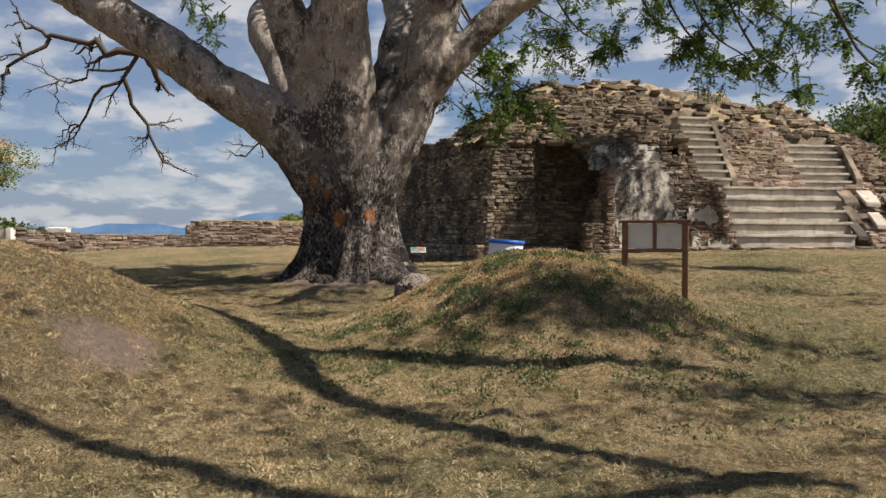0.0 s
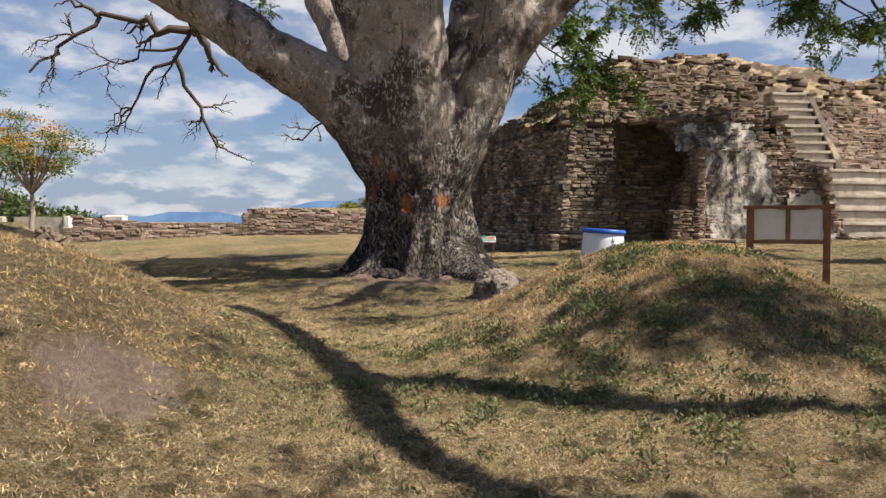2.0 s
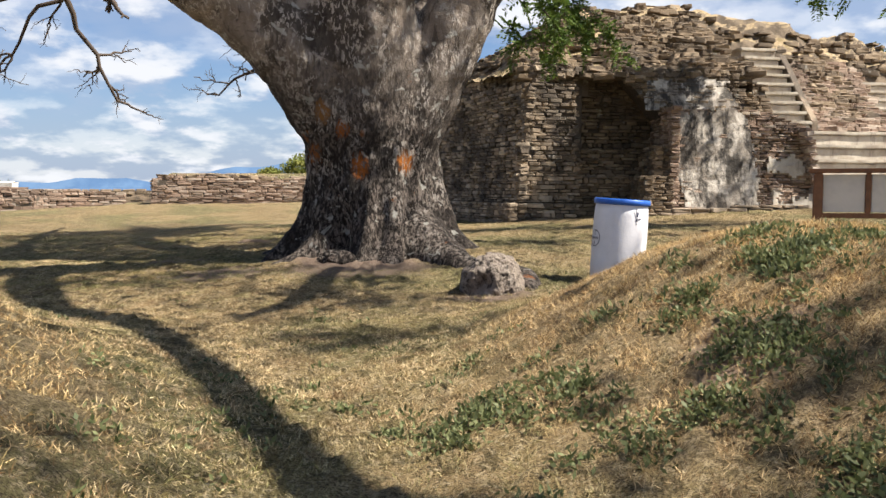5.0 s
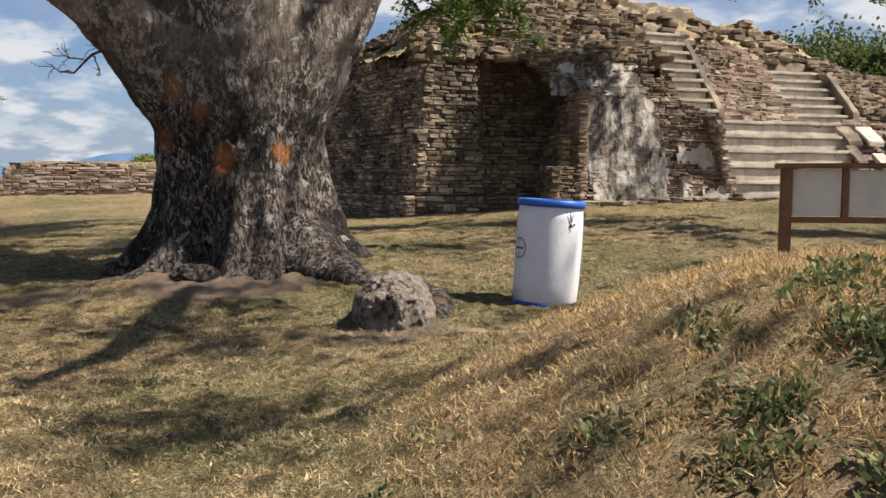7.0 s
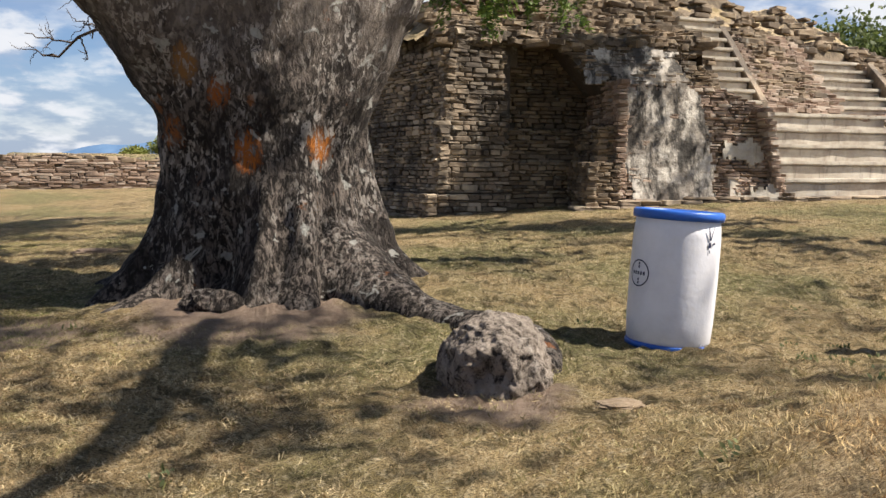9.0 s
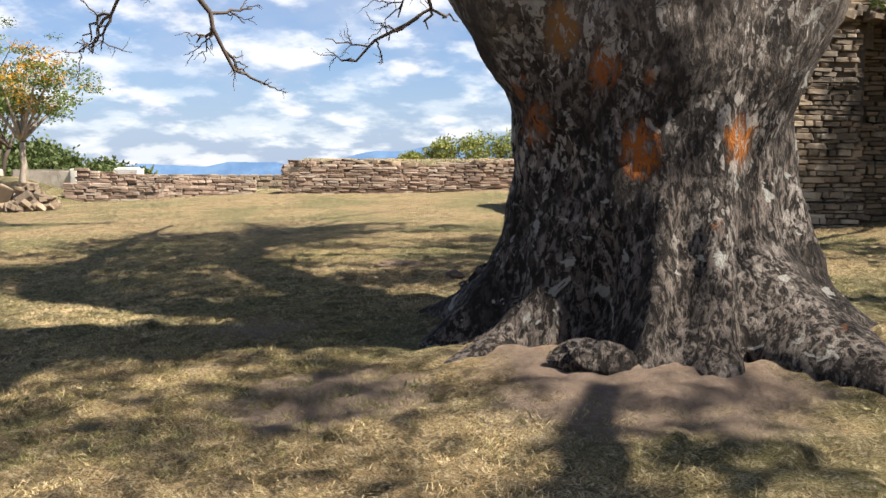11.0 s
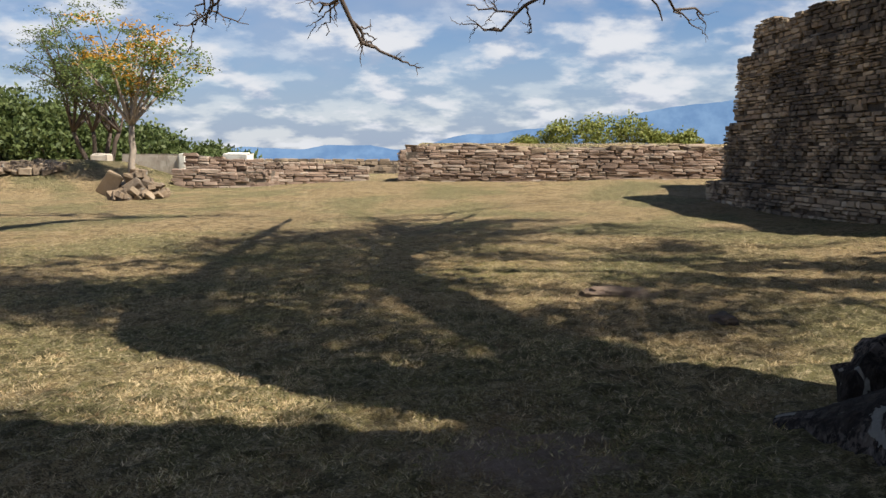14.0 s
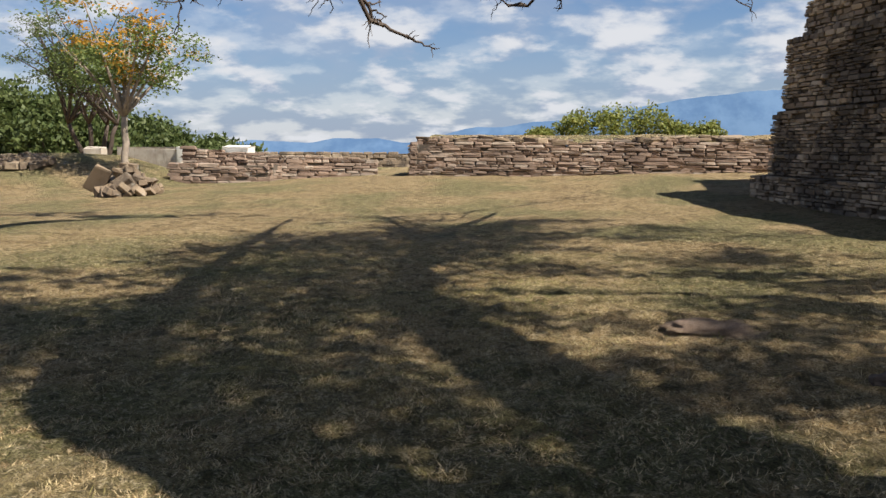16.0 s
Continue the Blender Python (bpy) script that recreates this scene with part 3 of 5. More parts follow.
def plaster_sheet(parent, x0, x1, z0, z1, y0, lean, seed, mat, label=""):
    """A patch of plaster with a ragged edge on a leaning face."""
    nx, nz = int((x1 - x0) / 0.06), int((z1 - z0) / 0.06)
    bm = bmesh.new()
    grid = {}
    for i in range(nx + 1):
        for j in range(nz + 1):
            x, z = x0 + 0.06 * i, z0 + 0.06 * j
            grid[i, j] = bm.verts.new((x, y0 + lean * (z - z0) + 0.03 * noise.noise(Vector((x, z, seed)) * 2.5) + 0.012 * noise.noise(Vector((x, z, seed)) * 9), z))
    for i in range(nx):
        for j in range(nz):
            edge = min(i, nx - 1 - i, j, nz - 1 - j) * 0.06
            q = Vector((i * 0.06, j * 0.06, seed))
            if edge + 0.32 * noise.noise(q * 2.2) + 0.14 * noise.noise(q * 7) > 0.08:
                bm.faces.new((grid[i, j], grid[i + 1, j], grid[i + 1, j + 1], grid[i, j + 1]))
    bmesh.ops.delete(bm, geom=[v for v in bm.verts if not v.link_faces], context="VERTS")
    ob = part("plaster", bm, mat, parent, label)
    so = ob.modifiers.new("thickness", "SOLIDIFY")
    so.thickness, so.offset = 0.04, -1.0
    return ob


def plain(x, y):
    return (x, y)


def solid(name, low, high, z0, z1, mat, parent, cuts=4):
    """A solid between two plan rings, roughened."""
    v, f = prism(low, high, z0, z1)
    bm = bmesh.new()
    vs = [bm.verts.new(p) for p in v]
    for q in f:
        bm.faces.new([vs[i] for i in q])
    bmesh.ops.recalc_face_normals(bm, faces=bm.faces[:])
    bmesh.ops.subdivide_edges(bm, edges=[e for e in bm.edges if e.calc_length() > 0.5], cuts=cuts, use_grid_fill=True)
    for w in bm.verts:
        w.co += noise.noise_vector(w.co * 2.3) * 0.03
    return part(name, bm, mat, parent)


def build_buttress():
    b = tagged(new("buttress"), "stone buttress with stained grey plaster on its face", "buttress", kind="structure")
    front_box("core", 5.0, 7.45, 24.95, 27.2, 0.5, 3.48, MORTAR, b, 0.62, 0.04, at=plain)
    solid("core", [(7.35, 24.98), (8.85, 25.0), (8.85, 27.0), (7.35, 27.0)], [(7.35, 25.58), (8.35, 25.66), (8.35, 27.0), (7.35, 27.0)], [0.5] * 4, [3.46, 3.05, 3.05, 3.46], MORTAR, b)
    plaster_sheet(b, 5.1, 7.3, 0.8, 3.5, 24.885, 0.205, 3.0, PLASTER, "grey plaster stained black and white")
    plaster_sheet(b, 7.55, 8.75, 0.75, 1.35, 24.88, 0.2, 8.0, STEP)
    plaster_sheet(b, 7.45, 8.45, 1.75, 2.35, 25.1, 0.2, 5.0, STEP)
    poses = face_poses((4.95, 24.88), (8.95, 24.95), lambda s: 0.6, lambda s: min(3.5, 3.5 - 0.36 * (s - 2.4), 0.9 + (4.0 - s) * 4.2), 0.21, 51, course=(0.045, 0.085), length=(0.12, 0.42))
    poses += face_poses((4.97, 26.9), (4.97, 25.0), lambda s: 0.6, lambda s: 3.5, 0.02, 52)
    poses += face_poses((8.9, 25.0), (8.9, 26.9), lambda s: 0.6, lambda s: 3.0, 0.18, 53)
    lay_stones(b, STONE_RED, poses, (2, 12, 1), 300)


build_buttress()

# ---- the great tree ----
TREE = Vector((-1.87, 16.25, 0.0))


def build_great_tree():
    tree = tagged(new("great_tree"), "huge spreading tree with flared grey flaking trunk", "tree")
    tree.location = (0, 0, 0)
    heap = Heap()
    prof = [(0.2, -1.98, 1.62), (0.5, -1.96, 1.36), (0.8, -1.88, 1.17), (1.09, -1.83, 1.05), (1.64, -1.82, 0.9), (2.2, -1.86, 0.88), (2.6, -1.87, 0.88), (3.0, -1.88, 0.78), (3.4, -1.88, 0.55), (3.7, -1.88, 0.3)]
    prof = spline(prof, 4)
    sides = 72
    verts, faces = [], []
    for z, cx, r in prof:
        amp = 0.20 * math.exp(-(z - 0.2) / 0.8) + 0.045
        for k in range(sides):
            w = 2 * math.pi * k / sides
            lobe = math.cos(5 * w + 0.6) + 0.6 * math.cos(8 * w + 2.1 + 0.2 * z) + 0.4 * math.cos(13 * w + 1.0)
            rr = r * (1 + amp * lobe * 0.7)
            for mid, wide, cut_in, top in ((4.36, 0.17, 0.5, 1.6), (5.27, 0.11, 0.36, 1.9), (3.75, 0.13, 0.26, 1.9), (4.85, 0.08, 0.2, 2.2), (5.85, 0.1, 0.2, 2.2), (4.6, 0.05, 0.1, 2.4)):
                rr *= 1 - cut_in * math.exp(-((w - mid) / wide) ** 2) * soft(top, 0.4 * top, z)
            verts.append((cx + rr * math.cos(w), TREE.y + rr * math.sin(w) * 0.97, z))
    for i in range(len(prof) - 1):
        for k in range(sides):
            a0, a1 = i * sides + k, i * sides + (k + 1) % sides
            faces.append((a0, a1, a1 + sides, a0 + sides))
    faces.append(tuple(range(sides - 1, -1, -1)))
    faces.append(tuple(range((len(prof) - 1) * sides, len(prof) * sides)))
    heap.add(verts, faces)
    limbs = [
        [(-1.85, 16.2, 1.2, 0.45), (-2.2, 15.95, 2.4, 0.6), (-2.95, 15.55, 3.45, 0.55), (-4.0, 15.15, 4.15, 0.43), (-5.15, 15.1, 4.95, 0.40), (-6.3, 15.15, 5.65, 0.38), (-8.2, 15.9, 6.9, 0.34), (-10.5, 18.5, 8.6, 0.24), (-12, 21, 9.8, 0.1)],
        [(-1.9, 16.3, 1.3, 0.4), (-2.25, 16.55, 2.6, 0.5), (-2.95, 16.8, 4.0, 0.42), (-3.3, 17.15, 4.9, 0.40), (-3.95, 18.0, 6.1, 0.33), (-4.3, 21, 7.4, 0.16), (-4.7, 24.5, 8.6, 0.1), (-5.2, 28, 9.4, 0.06)],
        [(-1.87, 16.2, 1.3, 0.45), (-2.05, 15.95, 2.6, 0.6), (-2.45, 15.55, 4.2, 0.45), (-2.7, 15.35, 4.96, 0.40), (-3.05, 15.1, 6.0, 0.36), (-3.9, 14.6, 8, 0.28), (-5, 13.6, 9.8, 0.15)],
        [(-1.85, 16.2, 1.2, 0.5), (-1.82, 16.0, 2.4, 0.7), (-1.83, 15.6, 3.8, 0.60), (-1.88, 15.3, 4.9, 0.55), (-1.88, 15.05, 6.0, 0.52), (-1.7, 14.4, 8, 0.42), (-1.4, 14.0, 9.8, 0.25)],
        [(-1.8, 16.3, 1.3, 0.4), (-1.5, 16.55, 2.6, 0.5), (-1.15, 17.0, 4.0, 0.45), (-1.0, 17.2, 4.96, 0.42), (-0.85, 17.8, 6.1, 0.38), (-1.4, 20.0, 7.6, 0.27), (-1.65, 22.9, 8.6, 0.19), (-1.8, 25.6, 9.1, 0.13), (-1.6, 30.6, 9.4, 0.06)],
        [(-1.75, 24.6, 8.9, 0.12), (-2.7, 27.0, 9.2, 0.09), (-3.9, 29.6, 9.5, 0.06)],
        [(-1.6, 22.4, 8.5, 0.12), (-0.7, 24.4, 9.2, 0.09), (0.6, 26.8, 9.8, 0.05)],
        [(-1.85, 16.2, 1.2, 0.45), (-1.45, 16.1, 2.4, 0.6), (-0.8, 15.95, 3.5, 0.48), (-0.35, 15.85, 4.7, 0.45), (0.0, 15.7, 6.05, 0.43), (0.5, 15.0, 7.6, 0.34), (1.0, 13.8, 8.6, 0.22)],
        [(-0.5, 15.9, 4.0, 0.35), (0.1, 15.8, 4.7, 0.30), (0.84, 15.75, 5.48, 0.27), (1.6, 15.7, 6.05, 0.26), (4, 15.6, 7.6, 0.2), (7, 15.5, 9.0, 0.1)],
    ]
    limbs += [
        [(-2.7, 15.6, 0.42, 0.26), (-3.1, 15.0, 0.42, 0.12), (-3.4, 14.75, 0.41, 0.09), (-3.8, 14.75, 0.36, 0.07)],
        [(-2.1, 15.9, 0.5, 0.35), (-2.15, 15.35, 0.42, 0.16), (-2.2, 15.05, 0.36, 0.1)],
        [(-1.25, 15.8, 0.72, 0.5), (-0.8, 15.2, 0.52, 0.3), (-0.4, 14.7, 0.45, 0.19), (-0.1, 14.25, 0.47, 0.16), (0.0, 13.8, 0.46, 0.17), (-0.15, 13.35, 0.4, 0.18)],
        [(-1.0, 16.2, 0.7, 0.4), (-0.3, 16.0, 0.48, 0.2), (0.4, 15.6, 0.40, 0.1)],
        [(-2.8, 16.6, 0.6, 0.35), (-3.3, 17.0, 0.45, 0.18), (-3.7, 17.4, 0.3, 0.1)],
    ]
    for row in limbs:
        q = spline(row, 6)
        heap.add(*tube([Vector(p[:3]) + noise.noise_vector(Vector(p[:3]) * 0.9) * 0.06 for p in q], q[:, 3], 18))
    me = mesh_of("trunk", heap.v, heap.f, BARK, True)
    ob = under(new("trunk", me), tree)
    re = ob.modifiers.new("remesh", "REMESH")
    re.mode, re.voxel_size, re.use_smooth_shade = "VOXEL", 0.05, True
    sm = ob.modifiers.new("smooth", "SMOOTH")
    sm.factor, sm.iterations = 0.5, 6
    tx = bpy.data.textures.new("bark_lumps", "CLOUDS")
    tx.noise_scale, tx.noise_depth = 0.35, 3
    dp = ob.modifiers.new("lumps", "DISPLACE")
    dp.texture, dp.strength, dp.texture_coords = tx, 0.10, "GLOBAL"
    # forward limbs over the walk, whose shadows cross the mounds
    for row in FORWARD:
        q = spline(row, 6)
        v, f = tube([Vector(p[:3]) + noise.noise_vector(Vector(p[:3]) * 0.8) * 0.12 for p in q], q[:, 3], 9)
        under(new("limb", mesh_of("limb", v, f, BARK, True)), tree)
    return tree


FORWARD = [
    [(1.95, 13.7, 6.3, 0.06), (1.8, 13.0, 6.1, 0.11), (1.7, 12.2, 6.0, 0.14), (1.75, 11.2, 6.1, 0.1), (1.6, 10.3, 6.3, 0.05)],
    [(-1.85, 14.9, 6.2, 0.3), (-1.3, 13.2, 6.45, 0.24), (-0.1, 11.3, 6.7, 0.2), (1.0, 10.1, 6.9, 0.18), (2.1, 8.5, 7.0, 0.17), (3.45, 6.25, 7.15, 0.16), (4.3, 4.85, 7.3, 0.14), (5.6, 3.45, 7.5, 0.12), (7.4, 2.5, 7.7, 0.08)],
    [(3.5, 6.4, 7.1, 0.12), (4.5, 5.95, 7.3, 0.11), (5.5, 5.4, 7.4, 0.1), (7.3, 5.2, 7.6, 0.06)],
    [(7.2, 2.7, 7.7, 0.1), (5.4, 2.3, 7.6, 0.1), (4.1, 2.8, 7.5, 0.11), (2.9, 3.4, 7.45, 0.09), (1.7, 3.9, 7.4, 0.05)],
    [(0.8, 15.7, 5.5, 0.18), (3.2, 17.8, 7.2, 0.13), (5.6, 20.5, 8.0, 0.1), (8.6, 23.5, 8.6, 0.05)],
    [(-1.75, 14.4, 8, 0.3), (-0.4, 12.0, 9.4, 0.2), (0.6, 8.5, 10.2, 0.08)],
]
GREAT_TREE = build_great_tree()

# ---- drum, sign, boulder ----


def lathe(profile, sides=40):
    v, f = [], []
    for r, z in profile:
        for k in range(sides):
            w = 2 * math.pi * k / sides
            v.append((r * math.cos(w), r * math.sin(w), z))
    for i in range(len(profile) - 1):
        for k in range(sides):
            a0, a1 = i * sides + k, i * sides + (k + 1) % sides
            f.append((a0, a1, a1 + sides, a0 + sides))
    f.append(tuple(range(sides - 1, -1, -1)))
    f.append(tuple(range((len(profile) - 1) * sides, len(profile) * sides)))
    return v, f


def build_drum():
    d = tagged(new("plastic_drum"), "white plastic drum bin with blue rim, standing on grass", "drum")
    d.matrix_world = pose(1.02, 14.02, 0.42, 0, 3.8, 0)
    v, f = lathe([(0.275, 0.03), (0.29, 0.06), (0.298, 0.2), (0.302, 0.5), (0.298, 0.78), (0.288, 0.90), (0.28, 0.91)])
    under(new("body", mesh_of("body", v, f, DRUM, True)), d)
    v, f = lathe([(0.285, 0.90), (0.308, 0.905), (0.312, 0.93), (0.31, 0.955), (0.295, 0.968), (0.28, 0.965), (0.275, 0.935)])
    under(new("rim", mesh_of("rim", v, f, BLUE, True)), d)
    v, f = lathe([(0.27, 0.0), (0.292, 0.004), (0.297, 0.02), (0.295, 0.038), (0.288, 0.045)])
    under(new("base_rim", mesh_of("base_rim", v, f, BLUE, True)), d)


build_drum()


def build_drum_marks(d):
    def patch(points, label):
        v, f = [], []
        for ang, z in points:
            w = radians(ang)
            v += [(0.3045 * math.cos(w), 0.3045 * math.sin(w), z)]
        f = [tuple(range(len(points)))]
        under(new("painted_mark", mesh_of("painted_mark", v, f, INK)), d)

    a, s = -70.0, 0.78
    patch([(a - 1.5, s), (a + 1.5, s), (a - 2.5, s + 0.09), (a - 4, s + 0.09)], "")
    patch([(a + 0.5, s + 0.01), (a + 2.0, s), (a + 6.5, s + 0.085), (a + 5.5, s + 0.09)], "")
    patch([(a - 2, s - 0.05), (a + 2, s - 0.05), (a + 2, s - 0.012), (a - 2, s - 0.012)], "")
    patch([(a - 1, s - 0.085), (a + 1, s - 0.085), (a + 1, s - 0.065), (a - 1, s - 0.065)], "")
    patch([(a + 4, s - 0.035), (a + 10, s - 0.025), (a + 10, s - 0.01), (a + 4, s - 0.02)], "")
    c, z0 = -165.0, 0.52
    v, f = [], []
    for k in range(32):
        w = 2 * math.pi * k / 32
        for rad in (0.085, 0.094):
            ang = radians(c) + rad * math.cos(w) / 0.3045
            v.append((0.3045 * math.cos(ang), 0.3045 * math.sin(ang), z0 + rad * math.sin(w)))
    for k in range(32):
        o, q = 2 * k, 2 * ((k + 1) % 32)
        f.append((o, o + 1, q + 1, q))
    under(new("painted_mark", mesh_of("painted_mark", v, f, INK)), d)
    for k in range(5):
        patch([(c - 12 + 5 * k, z0 - 0.012), (c - 9 + 5 * k, z0 - 0.012), (c - 9 + 5 * k, z0 + 0.012), (c - 12 + 5 * k, z0 + 0.012)], "")
    for k in (-3, -2, 2, 3):
        patch([(c - 1.5, z0 + 0.022 * k - 0.008), (c + 1.5, z0 + 0.022 * k - 0.008), (c + 1.5, z0 + 0.022 * k + 0.008), (c - 1.5, z0 + 0.022 * k + 0.008)], "")


build_drum_marks(bpy.data.objects["plastic_drum"])


def build_sign():
    s = tagged(new("sign_board"), "brown wooden post sign with two pale blank panels", "sign")
    a, c = Vector((2.93, 13.27)), Vector((3.80, 12.93))
    mid = (a + c) / 2
    s.matrix_world = pose(mid.x, mid.y, 0.46, 0, 0, math.degrees(math.atan2(c.y - a.y, c.x - a.x)))
    w = (c - a).length / 2
    part("post", box_bm(-w - 0.045, -w + 0.045, -0.045, 0.045, -0.25, 1.2, 0.008), WOOD, s)
    part("post", box_bm(w - 0.045, w + 0.045, -0.045, 0.045, -0.25, 1.2, 0.008), WOOD, s)
    part("top_rail", box_bm(-w - 0.09, w + 0.09, -0.07, 0.07, 1.2, 1.245, 0.008), WOOD, s)
    part("bottom_rail", box_bm(-w, w, -0.03, 0.03, 0.74, 0.79, 0.006), WOOD, s)
    part("mullion", box_bm(-0.025, 0.025, -0.035, 0.035, 0.79, 1.2, 0.005), WOOD, s)
    for k in (-1, 1):
        x0, x1 = (0.03, w - 0.05) if k > 0 else (-w + 0.05, -0.03)
        part("panel", box_bm(x0, x1, -0.012, 0.012, 0.80, 1.185, 0.003), PANEL, s, "pale weathered sign panel")


build_sign()


def build_boulder():
    bm = bmesh.new()
    bmesh.ops.create_icosphere(bm, subdivisions=6, radius=1.0)
    for v in bm.verts:
        crater = (v.co - Vector((-0.42, -0.87, 0.1))).length
        k = 1 + 0.10 * noise.noise(v.co * 1.6) + 0.06 * noise.noise(v.co * 5) + 0.04 * noise.noise(v.co * 13) - 0.09 * abs(noise.noise(Vector((4.5 * crater + noise.noise(v.co * 3), 1.6 * v.co.x, 1.6 * v.co.z)) * 1.6)) - 0.24 * math.exp(-(crater / 0.26) ** 2) + 0.1 * math.exp(-((crater - 0.46) / 0.13) ** 2)
        v.co = Vector((v.co.x * 0.33, v.co.y * 0.40, v.co.z * 0.33)) * k
    me = bpy.data.meshes.new("tree_burl")
    bm.to_mesh(me)
    bm.free()
    me.materials.append(KNOB)
    me.polygons.foreach_set("use_smooth", [True] * len(me.polygons))
    ob = tagged(new("tree_burl", me), "rounded grey gnarled burl lying in the grass beside the trunk", "tree burl")
    ob.location = (-0.44, 13.12, 0.53)


build_boulder()

# ---- far walls ----


def far_walls():
    top = lambda s: 1.95 + 0.08 * math.sin(0.9 * s) + 0.04 * math.sin(3.1 * s)
    stone_wall("wall_far", (-12.9, 41.4), (3.0, 43.4), 0.75, top, "long low retaining wall of flat reddish stones", 61, thick=4.0, batter=0.06, mat=STONE_RED, nearest=(-8, 41, 1), length=(0.2, 0.75), course=(0.055, 0.125))
    stone_wall("wall_far", (-14.0, 47.0), (-12.9, 41.4), 0.75, lambda s: 1.9, "short return of the low stone wall", 62, thick=2.0, batter=0.06, mat=STONE_RED, nearest=(-8, 41, 1), limit=60)
    stone_wall("wall_distant", (-42, 66.5), (-14, 74), 0.3, lambda s: 1.35, "distant low stone wall along the plateau edge", 63, thick=2.0, batter=0.05, mat=STONE, limit=150, length=(0.4, 1.2), course=(0.15, 0.3))
    stone_wall("wall_low", (-21.6, 40.7), (-17.95, 41.3), 0.3, lambda s: 1.12 + 0.06 * math.sin(2 * s), "ruined low wall of stacked flat stones", 64, thick=0.9, batter=0.08, mat=STONE_RED, nearest=(-20, 41, 1), limit=120, length=(0.25, 0.95), course=(0.08, 0.17))
    stone_wall("wall_low", (-21.55, 41.5), (-19.2, 41.9), 0.9, lambda s: 1.78 - 0.12 * s, "higher set-back tier of the ruined low wall", 65, thick=1.0, batter=0.1, mat=STONE_RED, nearest=(-20, 41, 1), limit=90, length=(0.2, 0.7), course=(0.07, 0.14))
    stone_wall("wall_low", (-19.2, 42.0), (-14.9, 43.8), 0.5, lambda s: 1.55 - 0.05 * s, "low stone wall running back from the ruined corner", 66, thick=1.0, batter=0.1, mat=STONE_RED, nearest=(-20, 41, 1), limit=90, length=(0.2, 0.8), course=(0.07, 0.15))
    stone_wall("wall_low", (-17.95, 41.3), (-18.1, 43.0), 0.3, lambda s: 1.15, "return of the ruined low wall", 67, thick=0.9, batter=0.08, mat=STONE_RED, nearest=(-20, 41, 1), limit=40, length=(0.3, 0.8), course=(0.08, 0.17))


far_walls()


def ridge(name, y, x0, x1, h, seed, label):
    r = random.Random(seed)
    xs = np.linspace(x0, x1, 160)
    v, f = [], []
    for i, x in enumerate(xs):
        t = (x - x0) / (x1 - x0)
        v += [(x, y, -80.0), (x, y + 120, h(t) + 6 * noise.noise(Vector((x * 0.01, seed, 0))) + 2.5 * noise.noise(Vector((x * 0.05, seed, 3)))), (x, y + 500, -80.0)]
    for i in range(159):
        o = 3 * i
        f += [(o, o + 3, o + 4, o + 1), (o + 1, o + 4, o + 5, o + 2)]
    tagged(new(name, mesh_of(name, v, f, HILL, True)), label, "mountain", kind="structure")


def ridge_height(t):
    x = -1900 + 2800 * t
    h = 8 + 16 * math.exp(-((x + 1180) / 120) ** 2) + 20 * math.exp(-((x + 900) / 110) ** 2) + 12 * math.exp(-((x + 780) / 60) ** 2)
    return h + 52 * float(soft(-760, -480, x)) + 92 * float(soft(-520, 320, x)) + 25 * float(soft(300, 800, x))


ridge("backdrop", 2200, -1900, 900, ridge_height, 3, "mountain ridge on the horizon, blue distance haze painted on")

# ---- the ruin's upper mass ----


def mass_z(u, v):
    """Height of the ruin's rubble mass over its own plan."""
    left = 4.3 + 0.62 * (v - 1.3 + 0.19 * np.minimum(u, 0))
    right = 2.95 + 0.95 * (v - 2.0) - 0.22 * soft(3.2, 4.6, u) * (v - 2.0)
    k = soft(-0.5, 0.1, u)
    front = left * (1 - k) + right * k
    west = 4.55 + 0.62 * (u + 6.6 + 0.12 * v)
    east = 4.6 + 1.15 * np.maximum(8.6 - u, 0)
    top = 7.05 + 0.22 * np.sin(1.1 * u + 0.5) * np.cos(0.8 * v) - 0.25 * soft(0.0, 2.0, u) - 0.35 * soft(3.0, 6.0, u)
    z = np.minimum(np.minimum(front, west), np.minimum(east, top))
    back = 4.4 + 0.9 * np.maximum(11.5 - v, 0)
    return np.minimum(z, back)


def mass_build(n, b):
    p = place(n)
    geo = n.add("ShaderNodeNewGeometry")
    sep = n.add("ShaderNodeSeparateXYZ")
    n.put(geo.outputs["True Normal"], sep.inputs[0])
    a = n.noise(p, 1.6, 6.0, 0.65)
    fine = n.noise(p, 24.0, 6.0, 0.75)
    rock = n.mix(n.ramp(a, 0.38, 0.62), (0.085, 0.066, 0.048), (0.20, 0.155, 0.11))
    grass = n.mix(n.ramp(fine, 0.35, 0.7), (0.28, 0.205, 0.12), (0.44, 0.345, 0.215))
    grass = n.mix(n.math("MULTIPLY", n.ramp(a, 0.56, 0.66), 0.7), grass, (0.17, 0.13, 0.06))
    flat = n.ramp(n.math("ADD", sep.outputs[2], n.math("MULTIPLY", n.math("SUBTRACT", a, 0.5), 0.7)), 0.68, 0.80)
    n.put(n.mix(flat, rock, grass), b.inputs["Base Color"])
    bump(n, b, n.math("ADD", a, fine), 0.9, 0.06)


MASS = material("rubble_and_dry_grass", mass_build, 0.95, 0.15)


